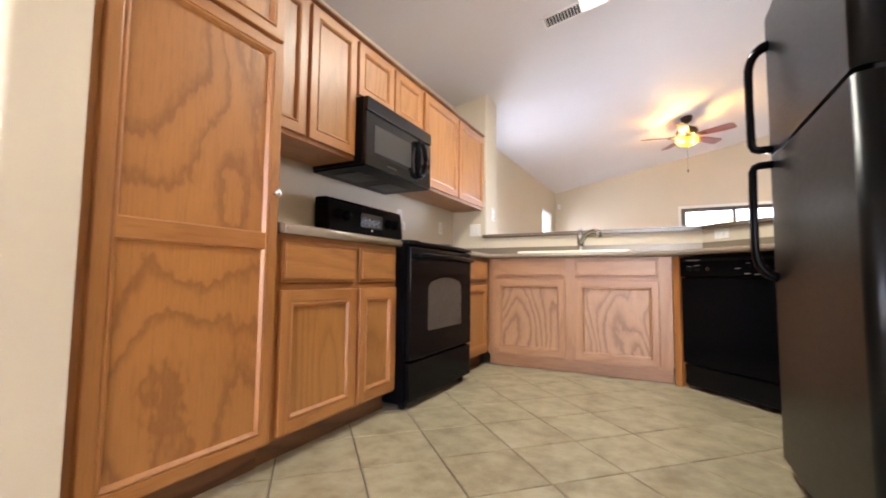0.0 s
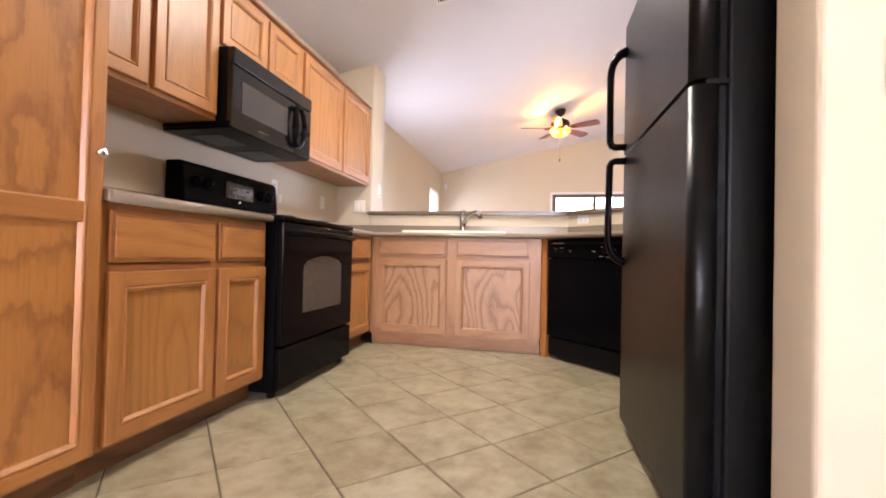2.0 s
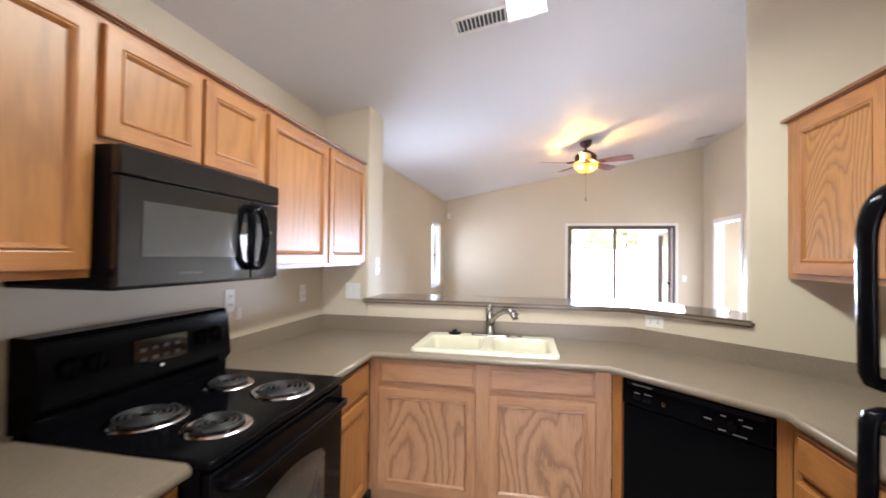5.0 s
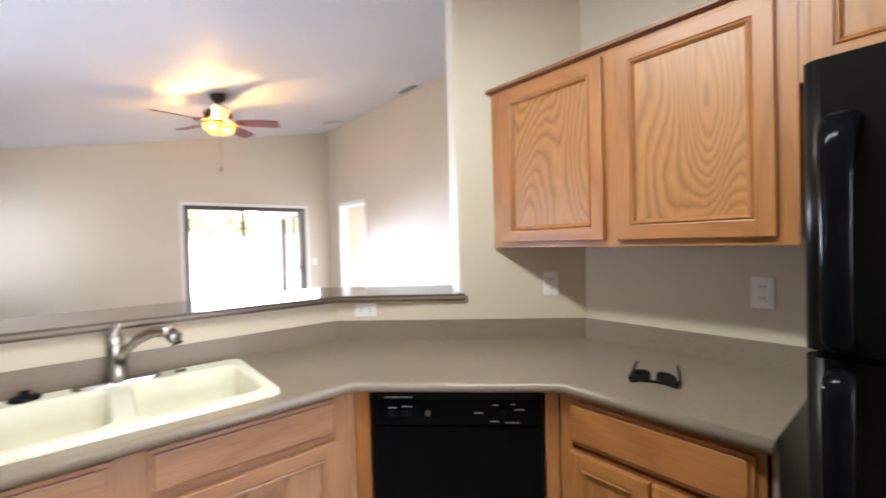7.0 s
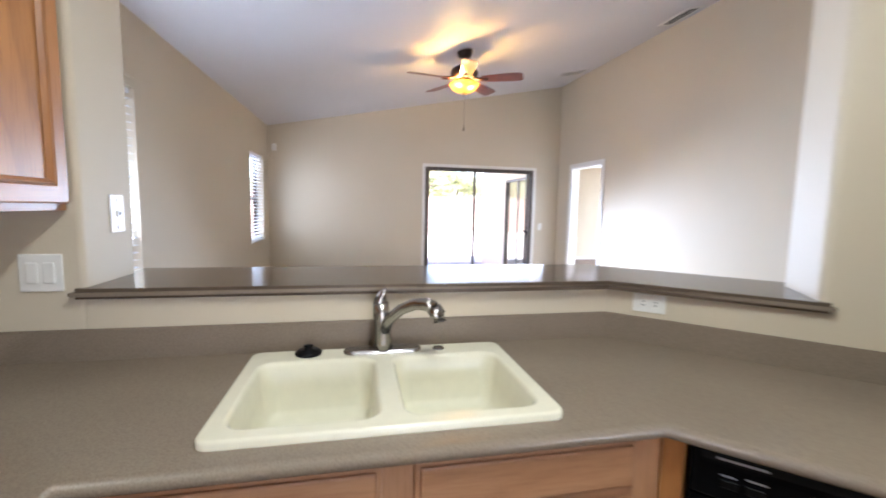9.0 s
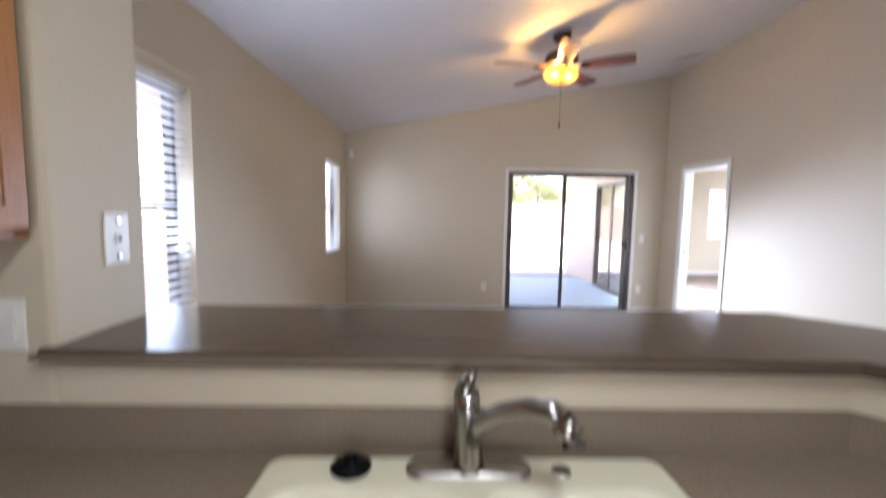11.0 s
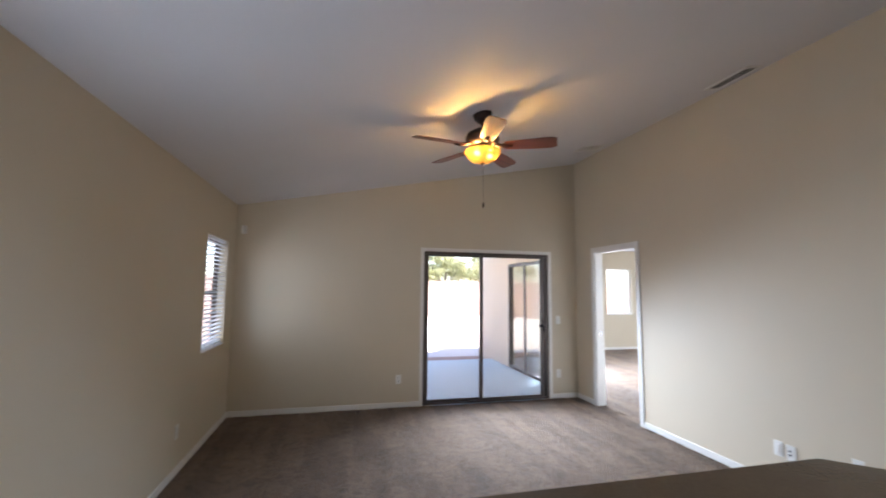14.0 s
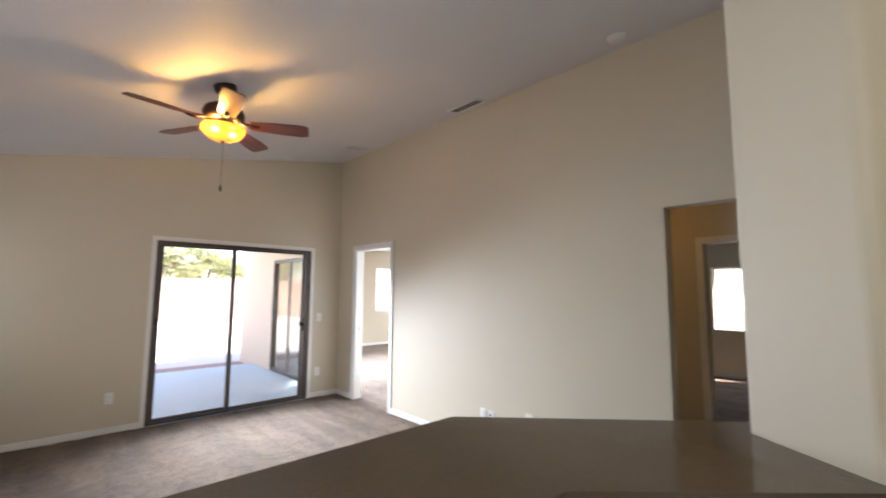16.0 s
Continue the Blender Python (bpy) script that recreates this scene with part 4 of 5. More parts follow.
# dishwasher on the angled face
dwr = thing("dishwasher", pose(0.214, 3.118, 0, 0, 0, -45), "black built-in dishwasher with dial controls", "dishwasher")
part("body", boxes((0.012, 0.628, 0.03, 0.52, 0.02, 0.855)), M_BLACKMAT, dwr)
part("door_panel", rbox(0.006, 0.634, 0.004, 0.03, 0.165, 0.715, 0.004, 2), M_BLACK, dwr)
cp = part("control_panel", rbox(0.006, 0.634, -0.006, 0.03, 0.722, 0.848, 0.006, 2), M_BLACK, dwr)
part("handle_recess", boxes((0.03, 0.61, -0.0075, -0.005, 0.818, 0.836)), M_BLACKMAT, cp)
part("panel_field", boxes((0.022, 0.618, -0.0082, -0.005, 0.732, 0.806)), M_BLACK, cp)
part("kick_plate", rbox(0.012, 0.628, 0.012, 0.03, 0.03, 0.155, 0.003, 1), M_BLACKMAT, dwr)
bm = lathe(bmesh.new(), [(0.0, 0.0), (0.023, 0.0), (0.021, 0.014), (0.0, 0.016)], 22)
box(bm, -0.004, 0.004, -0.02, 0.02, 0.012, 0.024, bevel=0.002)
bm.transform(pose(0.5, -0.008, 0.768, 90, 30, 0))
part("dial", bm, M_BLACK, cp)
part("knob_button", disc((0.218, -0.008, 0.77), 0.012, 0.006, 16), M_STEEL, cp)
for x0, x1, z in ((0.07, 0.1, 0.785), (0.12, 0.16, 0.79), (0.39, 0.42, 0.768), (0.455, 0.475, 0.797), (0.52, 0.535, 0.8), (0.535, 0.568, 0.78), (0.445, 0.475, 0.737), (0.5, 0.55, 0.733)):
    part("print", boxes((x0, x1, -0.0092, -0.0078, z, z + 0.004)), M_GREYPRINT, cp)
for x in (0.07, 0.12):
    part("push_button", rbox(x, x + 0.035, -0.0125, -0.008, 0.757, 0.778, 0.002, 1), M_BLACKMAT, cp)
part("print", boxes((0.06, 0.16, -0.0088, -0.0074, 0.824, 0.829)), M_GREYPRINT, cp)

# ---- sink ----
sink = thing("sink", pose(0, 0, 0), "cream enamel double-bowl drop-in sink", "sink")
RZ = 0.917


def rounded(x0, x1, y0, y1, r, n=6):
    pts = []
    for cx, cy, a0 in ((x1 - r, y0 + r, -90), (x1 - r, y1 - r, 0), (x0 + r, y1 - r, 90), (x0 + r, y0 + r, 180)):
        for k in range(n + 1):
            a = radians(a0 + 90 * k / n)
            pts.append((cx + r * math.cos(a), cy + r * math.sin(a)))
    return pts


def loft(bm, rings, flip=False):
    for a, b in zip(rings, rings[1:]):
        n = len(a)
        for k in range(n):
            q = (a[k], a[(k + 1) % n], b[(k + 1) % n], b[k])
            bm.faces.new(q[::-1] if flip else q)


bm = bmesh.new()
edges = []


def ring_at(inset, x0, x1, y0, y1, r, z):
    return [bm.verts.new((x, y, z)) for x, y in rounded(x0 + inset, x1 - inset, y0 + inset, y1 - inset, max(0.012, r - inset * 0.5))]


outs = [ring_at(i, SX0, SX1, SY0, SY1, 0.035, z) for i, z in ((0.0, CT - 0.002), (0.0, RZ - 0.007), (0.003, RZ - 0.002), (0.009, RZ))]
loft(bm, outs)
top_loops = [outs[-1]]
for x0, x1 in ((SX0 + 0.038, -0.528), (-0.486, SX1 - 0.038)):
    rs = [ring_at(i, x0, x1, SY0 + 0.04, SY1 - 0.1, 0.055, z) for i, z in ((0.0, RZ), (0.006, RZ - 0.003), (0.012, RZ - 0.012), (0.02, RZ - 0.08), (0.028, RZ - 0.145), (0.045, RZ - 0.165), (0.08, RZ - 0.17))]
    loft(bm, rs, True)
    bm.faces.new(rs[-1])
    top_loops.append(rs[0])
for L in top_loops:
    for k in range(len(L)):
        edges.append(bm.edges.get((L[k], L[(k + 1) % len(L)])))
bmesh.ops.triangle_fill(bm, edges=edges, use_beauty=True)
bmesh.ops.recalc_face_normals(bm, faces=bm.faces)
for f in bm.faces:
    f.smooth = abs(f.normal.z) < 0.999
part("basin", bm, M_SINK, sink)
for x in (-0.70, -0.31):
    part("drain", lathe(bmesh.new(), [(0.0, 0.002), (0.02, 0.003), (0.04, 0.004), (0.044, 0.0)], 24, (x, 3.42, RZ - 0.169)), M_CHROME, sink, "chrome basket drain")

# faucet on the sink deck
fx, fy = -0.505, SY1 - 0.05
faucet = thing("faucet", pose(fx, fy, RZ), "brushed nickel single-lever pull-out kitchen faucet", "faucet")
bm = bmesh.new()
rs = [[bm.verts.new((x, y, z)) for x, y in rounded(-0.13 + i, 0.13 - i, -0.031 + i, 0.031 - i, 0.03 - i, 8)] for i, z in ((0.0, 0.0), (0.0, 0.006), (0.004, 0.011), (0.01, 0.0125))]
loft(bm, rs)
bm.faces.new(rs[-1])
for f in bm.faces:
    f.smooth = len(f.verts) == 4
part("deck_plate", bm, M_STEEL, faucet)
bm = tube(bmesh.new(), [(0, 0, 0.008), (0, 0, 0.03), (-0.002, 0.0, 0.08), (-0.006, 0.002, 0.13), (-0.008, 0.004, 0.168)], [0.033, 0.03, 0.028, 0.028, 0.026], 18)
part("column", bm, M_STEEL, faucet)
bm = tube(bmesh.new(), [(-0.008, 0.004, 0.158), (-0.01, 0.006, 0.175), (-0.004, 0.0, 0.198), (0.006, -0.01, 0.215)], [0.025, 0.021, 0.014, 0.007], 14)
part("lever", bm, M_STEEL, faucet)
bm = tube(bmesh.new(), [(0.0, -0.008, 0.07), (0.02, -0.03, 0.12), (0.055, -0.06, 0.158), (0.095, -0.088, 0.18), (0.13, -0.108, 0.184), (0.152, -0.12, 0.172)], [0.02, 0.019, 0.018, 0.0185, 0.021, 0.023], 16)
spout = part("spout", bm, M_STEEL, faucet)
bm = tube(bmesh.new(), [(0.15, -0.119, 0.174), (0.165, -0.126, 0.153), (0.17, -0.129, 0.132)], [0.024, 0.025, 0.021], 16)
part("spray_head", bm, M_STEEL, spout)
stopper = thing("sink_stopper", pose(-0.748, SY1 - 0.045, RZ), "black rubber sink stopper lying on the deck", "sink stopper")
part("disc", lathe(bmesh.new(), [(0.0, 0.0), (0.04, 0.0), (0.043, 0.006), (0.036, 0.013), (0.014, 0.016), (0.012, 0.024), (0.016, 0.029), (0.0, 0.032)], 28), M_BLACKMAT, stopper)
capp = thing("hole_cover", pose(-0.312, SY1 - 0.05, RZ), "small nickel cover on the sink deck", "cover")
part("cap", lathe(bmesh.new(), [(0.0, 0.005), (0.018, 0.004), (0.021, 0.0)], 20), M_STEEL, capp)

# sunglasses on the counter
sg = thing("sunglasses", pose(0.88, 2.37, CT, 0, 0, -72) @ Matrix.Scale(1.08, 4), "black wraparound sunglasses lying upside down", "sunglasses")
for s in (-1, 1):
    bm = bmesh.new()
    n, out = 12, []
    for k in range(n):
        th = 2 * math.pi * k / n
        out.append((s * 0.036 + 0.029 * math.copysign(abs(math.cos(th)) ** 0.7, math.cos(th)), 0.021 + 0.02 * math.copysign(abs(math.sin(th)) ** 0.7, math.sin(th))))
    a = [bm.verts.new((x, 0.004 - 5 * (x * x), z)) for x, z in out]
    b = [bm.verts.new((x * 0.96, 0.0 - 5 * (x * x) - 0.004, z)) for x, z in out]
    bm.faces.new(a)
    bm.faces.new(b[::-1])
    for k in range(n):
        bm.faces.new((a[k], b[k], b[(k + 1) % n], a[(k + 1) % n]))
    bmesh.ops.recalc_face_normals(bm, faces=bm.faces)
    part("lens", bm, M_DARKGLASS, sg, "glossy dark lens")
    bm = tube(bmesh.new(), [(s * 0.066, -0.022, 0.012), (s * 0.07, 0.02, 0.012), (s * 0.067, 0.075, 0.014), (s * 0.062, 0.115, 0.03)], [0.005, 0.0045, 0.004, 0.005], 8)
    part("temple", bm, M_BLACKMAT, sg)
part("brow_bar", tube(bmesh.new(), [(-0.066, -0.024, 0.004), (-0.036, -0.006, 0.004), (0, 0.0, 0.006), (0.036, -0.006, 0.004), (0.066, -0.024, 0.004)], 0.0045, 8), M_BLACKMAT, sg)


# ---- plates, vents and ceiling fittings ----
def plate(m, kind, label, w=0.072, h=0.116):
    """Wall plate; its local -y faces the room."""
    names = {"outlet": ("wall_outlet", "outlet"), "switch": ("light_switch", "switch"), "phone": ("phone_jack", "phone jack"), "cable": ("wall_outlet", "outlet")}
    p = thing(names[kind][0], m, label, names[kind][1], "wall plates")
    part("cover", rbox(-w / 2, w / 2, -0.006, 0.0, -h / 2, h / 2, 0.003, 2), M_PLATE, p)
    if kind == "outlet":
        for z in (-0.022, 0.022):
            s = part("socket", rbox(-0.016, 0.016, -0.0085, -0.005, z - 0.014, z + 0.014, 0.004, 2), M_PLATE, p)
            for x in (-0.0065, 0.0065):
                part("slot", boxes((x - 0.0013, x + 0.0013, -0.0092, -0.008, z - 0.004, z + 0.007)), M_SLOT, s)
    elif kind == "switch":
        n = 2 if w > 0.1 else 1
        for k in range(n):
            x = (k - (n - 1) / 2) * 0.046
            part("rocker", rbox(x - 0.016, x + 0.016, -0.011, -0.005, -0.033, 0.033, 0.003, 2), M_PLATE, p)
    elif kind == "phone":
        j = part("jack", rbox(-0.011, 0.011, -0.012, -0.005, -0.012, 0.011, 0.002, 1), M_PLATE, p)
        part("socket_hole", boxes((-0.006, 0.006, -0.0128, -0.0118, -0.006, 0.005)), M_SLOT, j)
        for z in (-0.048, 0.048):
            part("mount_post", disc((0, -0.005, z), 0.007, 0.007, 12), M_STEEL, p)
    else:
        for z in (-0.012, 0.018):
            part("terminal", disc((0, -0.006, z), 0.006, 0.02, 10), M_SLOT, p)
    return p


plate(left(2.771, KL) @ pose(0, 0, 1.2), "outlet", "white outlet plate on the wall beside the range")
plate(left(2.838, KL) @ pose(0, 0, 1.125), "switch", "white plug-in block on the wall beside the range", 0.055, 0.06)
plate(left(3.502, KL) @ pose(0, 0, 1.18), "outlet", "white outlet plate above the corner counter")
plate(pose(-1.55, SINKW, 1.18), "switch", "wide white double switch plate", 0.118, 0.118)
d45 = lambda x, z: pose(x, DIAG - x, z, 0, 0, -45)
plate(d45(1.198, 1.172), "outlet", "white outlet plate on the angled wall")
plate(d45(0.522, 1.053) @ pose(0, 0, 0, 0, 90, 0), "outlet", "white sideways outlet plate under the bar")
plate(right(2.161, KR) @ pose(0, 0, 1.177), "outlet", "white outlet plate above the side counter")
plate(pose(JL, 3.985, 1.362, 0, 0, 90), "phone", "white wall phone plate with a small jack", 0.085, 0.135)
plate(pose(0.167, LF, 0.354), "outlet", "white outlet plate low on the living room wall")
plate(pose(2.486, LF, 0.345), "outlet", "white outlet plate low beside the patio door")
plate(pose(2.49, LF, 1.105), "switch", "white switch plate beside the patio door")
plate(right(6.083, LR) @ pose(0, 0, 0.315), "switch", "white plate low on the tall wall")
plate(right(5.985, LR) @ pose(0, 0, 0.309), "cable", "white cable plate low on the tall wall")
plate(right(5.55, LR) @ pose(0, 0, 0.37), "cable", "white cable plate low on the tall wall")
plate(left(7.35, LL) @ pose(0, 0, 0.35), "outlet", "white outlet plate low under the window wall")
tst = thing("thermostat", pose(0.775, 0.90, 1.095), "white wall thermostat with a blue screen", "thermostat")
part("case", rbox(-0.045, 0.045, -0.022, 0.0, -0.058, 0.058, 0.005, 2), M_PLATE, tst)
part("screen", boxes((-0.032, 0.032, -0.0235, -0.02, 0.012, 0.04)), M_BLUE, tst, "blue screen")

SLOPE = math.degrees(math.atan(0.1937))


def vent(x, y, w, d, label, turn=0, tilt=40, deep=0.006):
    v = thing("ceiling_vent", pose(x, y, ceil_z(x, y)) @ pose(0, 0, 0, 0, -SLOPE, 0) @ pose(0, 0, 0, 0, 0, turn), label, "vent", "ceiling vents")
    bm = boxes((-w / 2, w / 2, -d / 2, -d / 2 + 0.02, -0.01, 0.0), (-w / 2, w / 2, d / 2 - 0.02, d / 2, -0.01, 0.0), (-w / 2, -w / 2 + 0.02, -d / 2, d / 2, -0.0098, 0.0), (w / 2 - 0.02, w / 2, -d / 2, d / 2, -0.0098, 0.0))
    part("frame", bm, M_TRIM, v)
    # Black sheet stands in for the shade between the white slats.
    part("backing", boxes((-w / 2 + 0.018, w / 2 - 0.018, -d / 2 + 0.018, d / 2 - 0.018, -0.003, -0.001)), M_SLOT, v)
    n = int((w - 0.04) / 0.022)
    for k in range(n):
        bm = boxes((-0.0015, 0.0015, -d / 2 + 0.02, d / 2 - 0.02, -deep, deep))
        s = part("slat", bm, M_TRIM, v)
        s.matrix_local = pose(-w / 2 + 0.03 + k * (w - 0.06) / max(1, n - 1), 0, -0.008, 0, tilt, 0)


vent(-0.50, 3.09, 0.36, 0.16, "white slatted kitchen ceiling vent", 0, 30, 0.004)
vent(2.63, 6.16, 0.17, 0.42, "white slatted living room ceiling vent", 0, 0, 0.0008)
vent(2.48, 8.05, 0.36, 0.2, "pale ceiling vent near the far wall")
sm = thing("smoke_detector", pose(2.53, 4.55, ceil_z(2.53, 4.55)) @ pose(0, 0, 0, 0, -SLOPE, 0), "white round smoke detector on the ceiling", "smoke detector")
part("base", lathe(bmesh.new(), [(0.0, 0.0), (0.068, 0.0), (0.068, -0.012), (0.0, -0.013)], 28), M_TRIM, sm)
part("cover", lathe(bmesh.new(), [(0.06, -0.012), (0.057, -0.03), (0.04, -0.038), (0.0, -0.04)], 28), M_TRIM, sm)

kl = thing("kitchen_light", pose(-0.29, 2.42, ceil_z(-0.29, 2.42)) @ pose(0, 0, 0, 0, -SLOPE, 0), "white fluorescent ceiling light box, lit", "ceiling light")
part("pan", boxes((-0.10, 0.10, -0.61, 0.61, -0.02, 0.0)), M_TRIM, kl)
part("end_cap", boxes((-0.103, 0.103, 0.605, 0.622, -0.085, -0.001)), M_TRIM, kl)
part("end_cap", boxes((-0.103, 0.103, -0.622, -0.605, -0.085, -0.001)), M_TRIM, kl)
bm = bmesh.new()
pr = [(-0.1, -0.0205), (-0.094, -0.065), (-0.075, -0.078), (0.075, -0.078), (0.094, -0.065), (0.1, -0.0205)]
a = [bm.verts.new((x, -0.604, z)) for x, z in pr]
b = [bm.verts.new((x, 0.604, z)) for x, z in pr]
for k in range(len(pr) - 1):
    bm.faces.new((a[k], b[k], b[k + 1], a[k + 1]))
bm.faces.new(a)
bm.faces.new(b[::-1])
part("diffuser", bm, M_TUBE, kl, "glowing prismatic diffuser")

# ---- ceiling fan ----
FX, FY, FZ = 0.48, 6.53, 2.668
sensor = thing("alarm_sensor", pose(-1.80, 8.93, 2.24, 0, 0, 45), "small white plastic alarm sensor in the room corner", "sensor")
part("body", rbox(-0.03, 0.03, -0.05, -0.01, -0.05, 0.05, 0.008, 2), M_PLATE, sensor)
part("lens", rbox(-0.022, 0.022, -0.056, -0.048, -0.04, 0.0, 0.005, 2), M_TRIM, sensor, "milky lens window")
dome = thing("ceiling_lamp", pose(6.6, 4.95, 2.6), "white flush glass ceiling lamp in the far bedroom", "ceiling lamp")
part("base", lathe(bmesh.new(), [(0.0, 0.002), (0.17, 0.002), (0.17, -0.02), (0.0, -0.02)], 28), M_TRIM, dome)
part("shade", lathe(bmesh.new(), [(0.0, -0.11), (0.06, -0.105), (0.12, -0.08), (0.155, -0.045), (0.162, -0.0205)], 28), M_PLATE, dome, "white frosted glass shade")
fan = thing("ceiling_fan", pose(FX, FY, FZ), "bronze ceiling fan with five blades and lit bowl", "ceiling fan")
top_z = ceil_z(FX, FY) - FZ
part("canopy", lathe(bmesh.new(), [(0.0, top_z + 0.02), (0.075, top_z + 0.015), (0.078, top_z - 0.02), (0.066, top_z - 0.055), (0.03, top_z - 0.085), (0.0, top_z - 0.085)], 32), M_FANMETAL, fan)
part("downrod", cyl(bmesh.new(), (0, 0, 0.17), (0, 0, top_z - 0.07), 0.013, n=14), M_FANMETAL, fan)
part("motor_housing", lathe(bmesh.new(), [(0.0, 0.19), (0.04, 0.185), (0.075, 0.165), (0.125, 0.135), (0.14, 0.10), (0.135, 0.06), (0.11, 0.04), (0.075, 0.03), (0.0, 0.03)], 40), M_FANMETAL, fan)
part("light_collar", lathe(bmesh.new(), [(0.07, 0.03), (0.085, 0.012), (0.062, -0.002), (0.0, -0.002)], 32), M_FANMETAL, fan)
bowl = part("glass_bowl", lathe(bmesh.new(), [(0.0, -0.108), (0.03, -0.106), (0.075, -0.094), (0.115, -0.068), (0.142, -0.03), (0.148, -0.008)], 40), M_LAMPGLASS, fan, "glowing amber glass bowl")
for dx, dy in ((-0.075, -0.045), (0.09, 0.01)):
    part("bulb", lathe(bmesh.new(), [(0.0, -0.062), (0.018, -0.056), (0.026, -0.042), (0.02, -0.028), (0.0, -0.024)], 16, (dx * 0.75, dy * 0.75, 0)), M_BULB, bowl, "lit frosted bulb")
part("finial", lathe(bmesh.new(), [(0.0, -0.128), (0.008, -0.124), (0.011, -0.116), (0.02, -0.108), (0.0, -0.104)], 16), M_FANMETAL, bowl)
part("pull_chain", tube(bmesh.new(), [(0.0, -0.02, -0.115), (0.0, -0.02, -0.43)], 0.0015, 6), M_FANMETAL, fan)
part("chain_knob", lathe(bmesh.new(), [(0.0, -0.484), (0.007, -0.475), (0.009, -0.455), (0.004, -0.435), (0.0, -0.43)], 12, (0, -0.02, 0)), M_FANMETAL, fan)
for k in range(5):
    ang = -99 + 72 * k
    bm = bmesh.new()
    n = 14
    prof = []
    for i in range(n + 1):
        u = i / n
        prof.append((0.18 + 0.41 * u, 0.052 + 0.022 * math.sin(min(1, u * 1.15) * math.pi * 0.5) - (0.02 if i == n else 0.004 if i == n - 1 else 0)))
    loop = [(x, w) for x, w in prof] + [(x, -w) for x, w in reversed(prof)]
    a = [bm.verts.new((x, y, 0.003)) for x, y in loop]
    b = [bm.verts.new((x, y, -0.003)) for x, y in loop]
    bm.faces.new(a)
    bm.faces.new(b[::-1])
    for i in range(len(loop)):
        bm.faces.new((a[i], b[i], b[(i + 1) % len(loop)], a[(i + 1) % len(loop)]))
    bmesh.ops.recalc_face_normals(bm, faces=bm.faces)
    bl = part("blade", bm, M_BLADE, fan, "walnut-red fan blade")
    bl.matrix_local = pose(0, 0, 0.028, 0, 0, ang) @ pose(0, 0, 0, -13, 0, 0)
    bm = bmesh.new()
    tube(bm, [(0.10, 0, 0.022), (0.14, 0, 0.008), (0.18, 0, -0.004), (0.245, 0, -0.006)], [0.016, 0.012, 0.02, 0.012], 10)
    part("blade_arm", bm, M_FANMETAL, bl)

# ---- patio door, windows, doors ----
def glass(name, b, parent):
    g = part(name, boxes(b), M_GLASS, parent)
    g.visible_shadow = False
    return g


slider = tagged(new("door_1"), "bronze aluminium sliding glass patio door, closed", "sliding door", "", "structure")
slider.matrix_world = pose(0, LF, 0)
a, b, top = SL[0], SL[1], SL[3]
for nm, q in (("jamb", (a, a + 0.035, 0.01, 0.11, 0, top)), ("jamb", (b - 0.035, b, 0.01, 0.11, 0, top)), ("head", (a + 0.035, b - 0.035, 0.01, 0.11, top - 0.035, top)), ("track", (a + 0.035, b - 0.035, 0.01, 0.11, 0.0, 0.022))):
    part(nm, boxes(q), M_BRONZE, slider)
MID = 1.33
for nm, x0, x1, y in (("fixed_panel", a + 0.035, MID + 0.03, 0.07), ("sliding_panel", MID - 0.03, b - 0.06, 0.03)):
    p = part(nm, boxes((x0, x0 + 0.045, y, y + 0.03, 0.022, top - 0.035)), M_BRONZE, slider)
    part("stile", boxes((x1 - 0.05, x1, y, y + 0.03, 0.022, top - 0.035)), M_BRONZE, p)
    part("bottom_rail", boxes((x0 + 0.045, x1 - 0.05, y, y + 0.03, 0.022, 0.05)), M_BRONZE, p)
    part("top_rail", boxes((x0 + 0.045, x1 - 0.05, y, y + 0.03, top - 0.06, top - 0.035)), M_BRONZE, p)
    glass("pane", (x0 + 0.045, x1 - 0.05, y + 0.012, y + 0.018, 0.05, top - 0.06), p)
    if nm == "sliding_panel":
        bm = tube(bmesh.new(), [(x1 - 0.025, y, 0.93), (x1 - 0.025, y - 0.04, 0.95), (x1 - 0.025, y - 0.045, 1.02), (x1 - 0.025, y - 0.04, 1.09), (x1 - 0.025, y, 1.11)], 0.011, 10)
        part("pull_handle", bm, M_BLACKMAT, p, "black pull handle")
        part("latch", boxes((x1 - 0.075, x1 - 0.02, y - 0.025, y, 1.0, 1.045)), M_BLACKMAT, p)
part("latch_keeper", boxes((a + 0.035, a + 0.06, 0.05, 0.068, 1.09, 1.16)), M_BLACKMAT, slider)
part("screen_stile", boxes((b - 0.072, b - 0.045, 0.075, 0.095, 0.022, top - 0.035)), M_BRONZE, slider)


def casing(m, x0, x1, top, name, label, w=0.058):
    """Flat trim round an opening, in the wall's own axes, -y to the room."""
    c = tagged(new(name), label, "door trim", "", "structure")
    c.matrix_world = m
    for q in ((x0 - w, x0, -0.014, 0.0, 0.0, top + w), (x1, x1 + w, -0.014, 0.0, 0.0, top + w), (x0, x1, -0.0138, 0.0, top, top + w)):
        part("casing", boxes(q), M_TRIM, c)
    return c


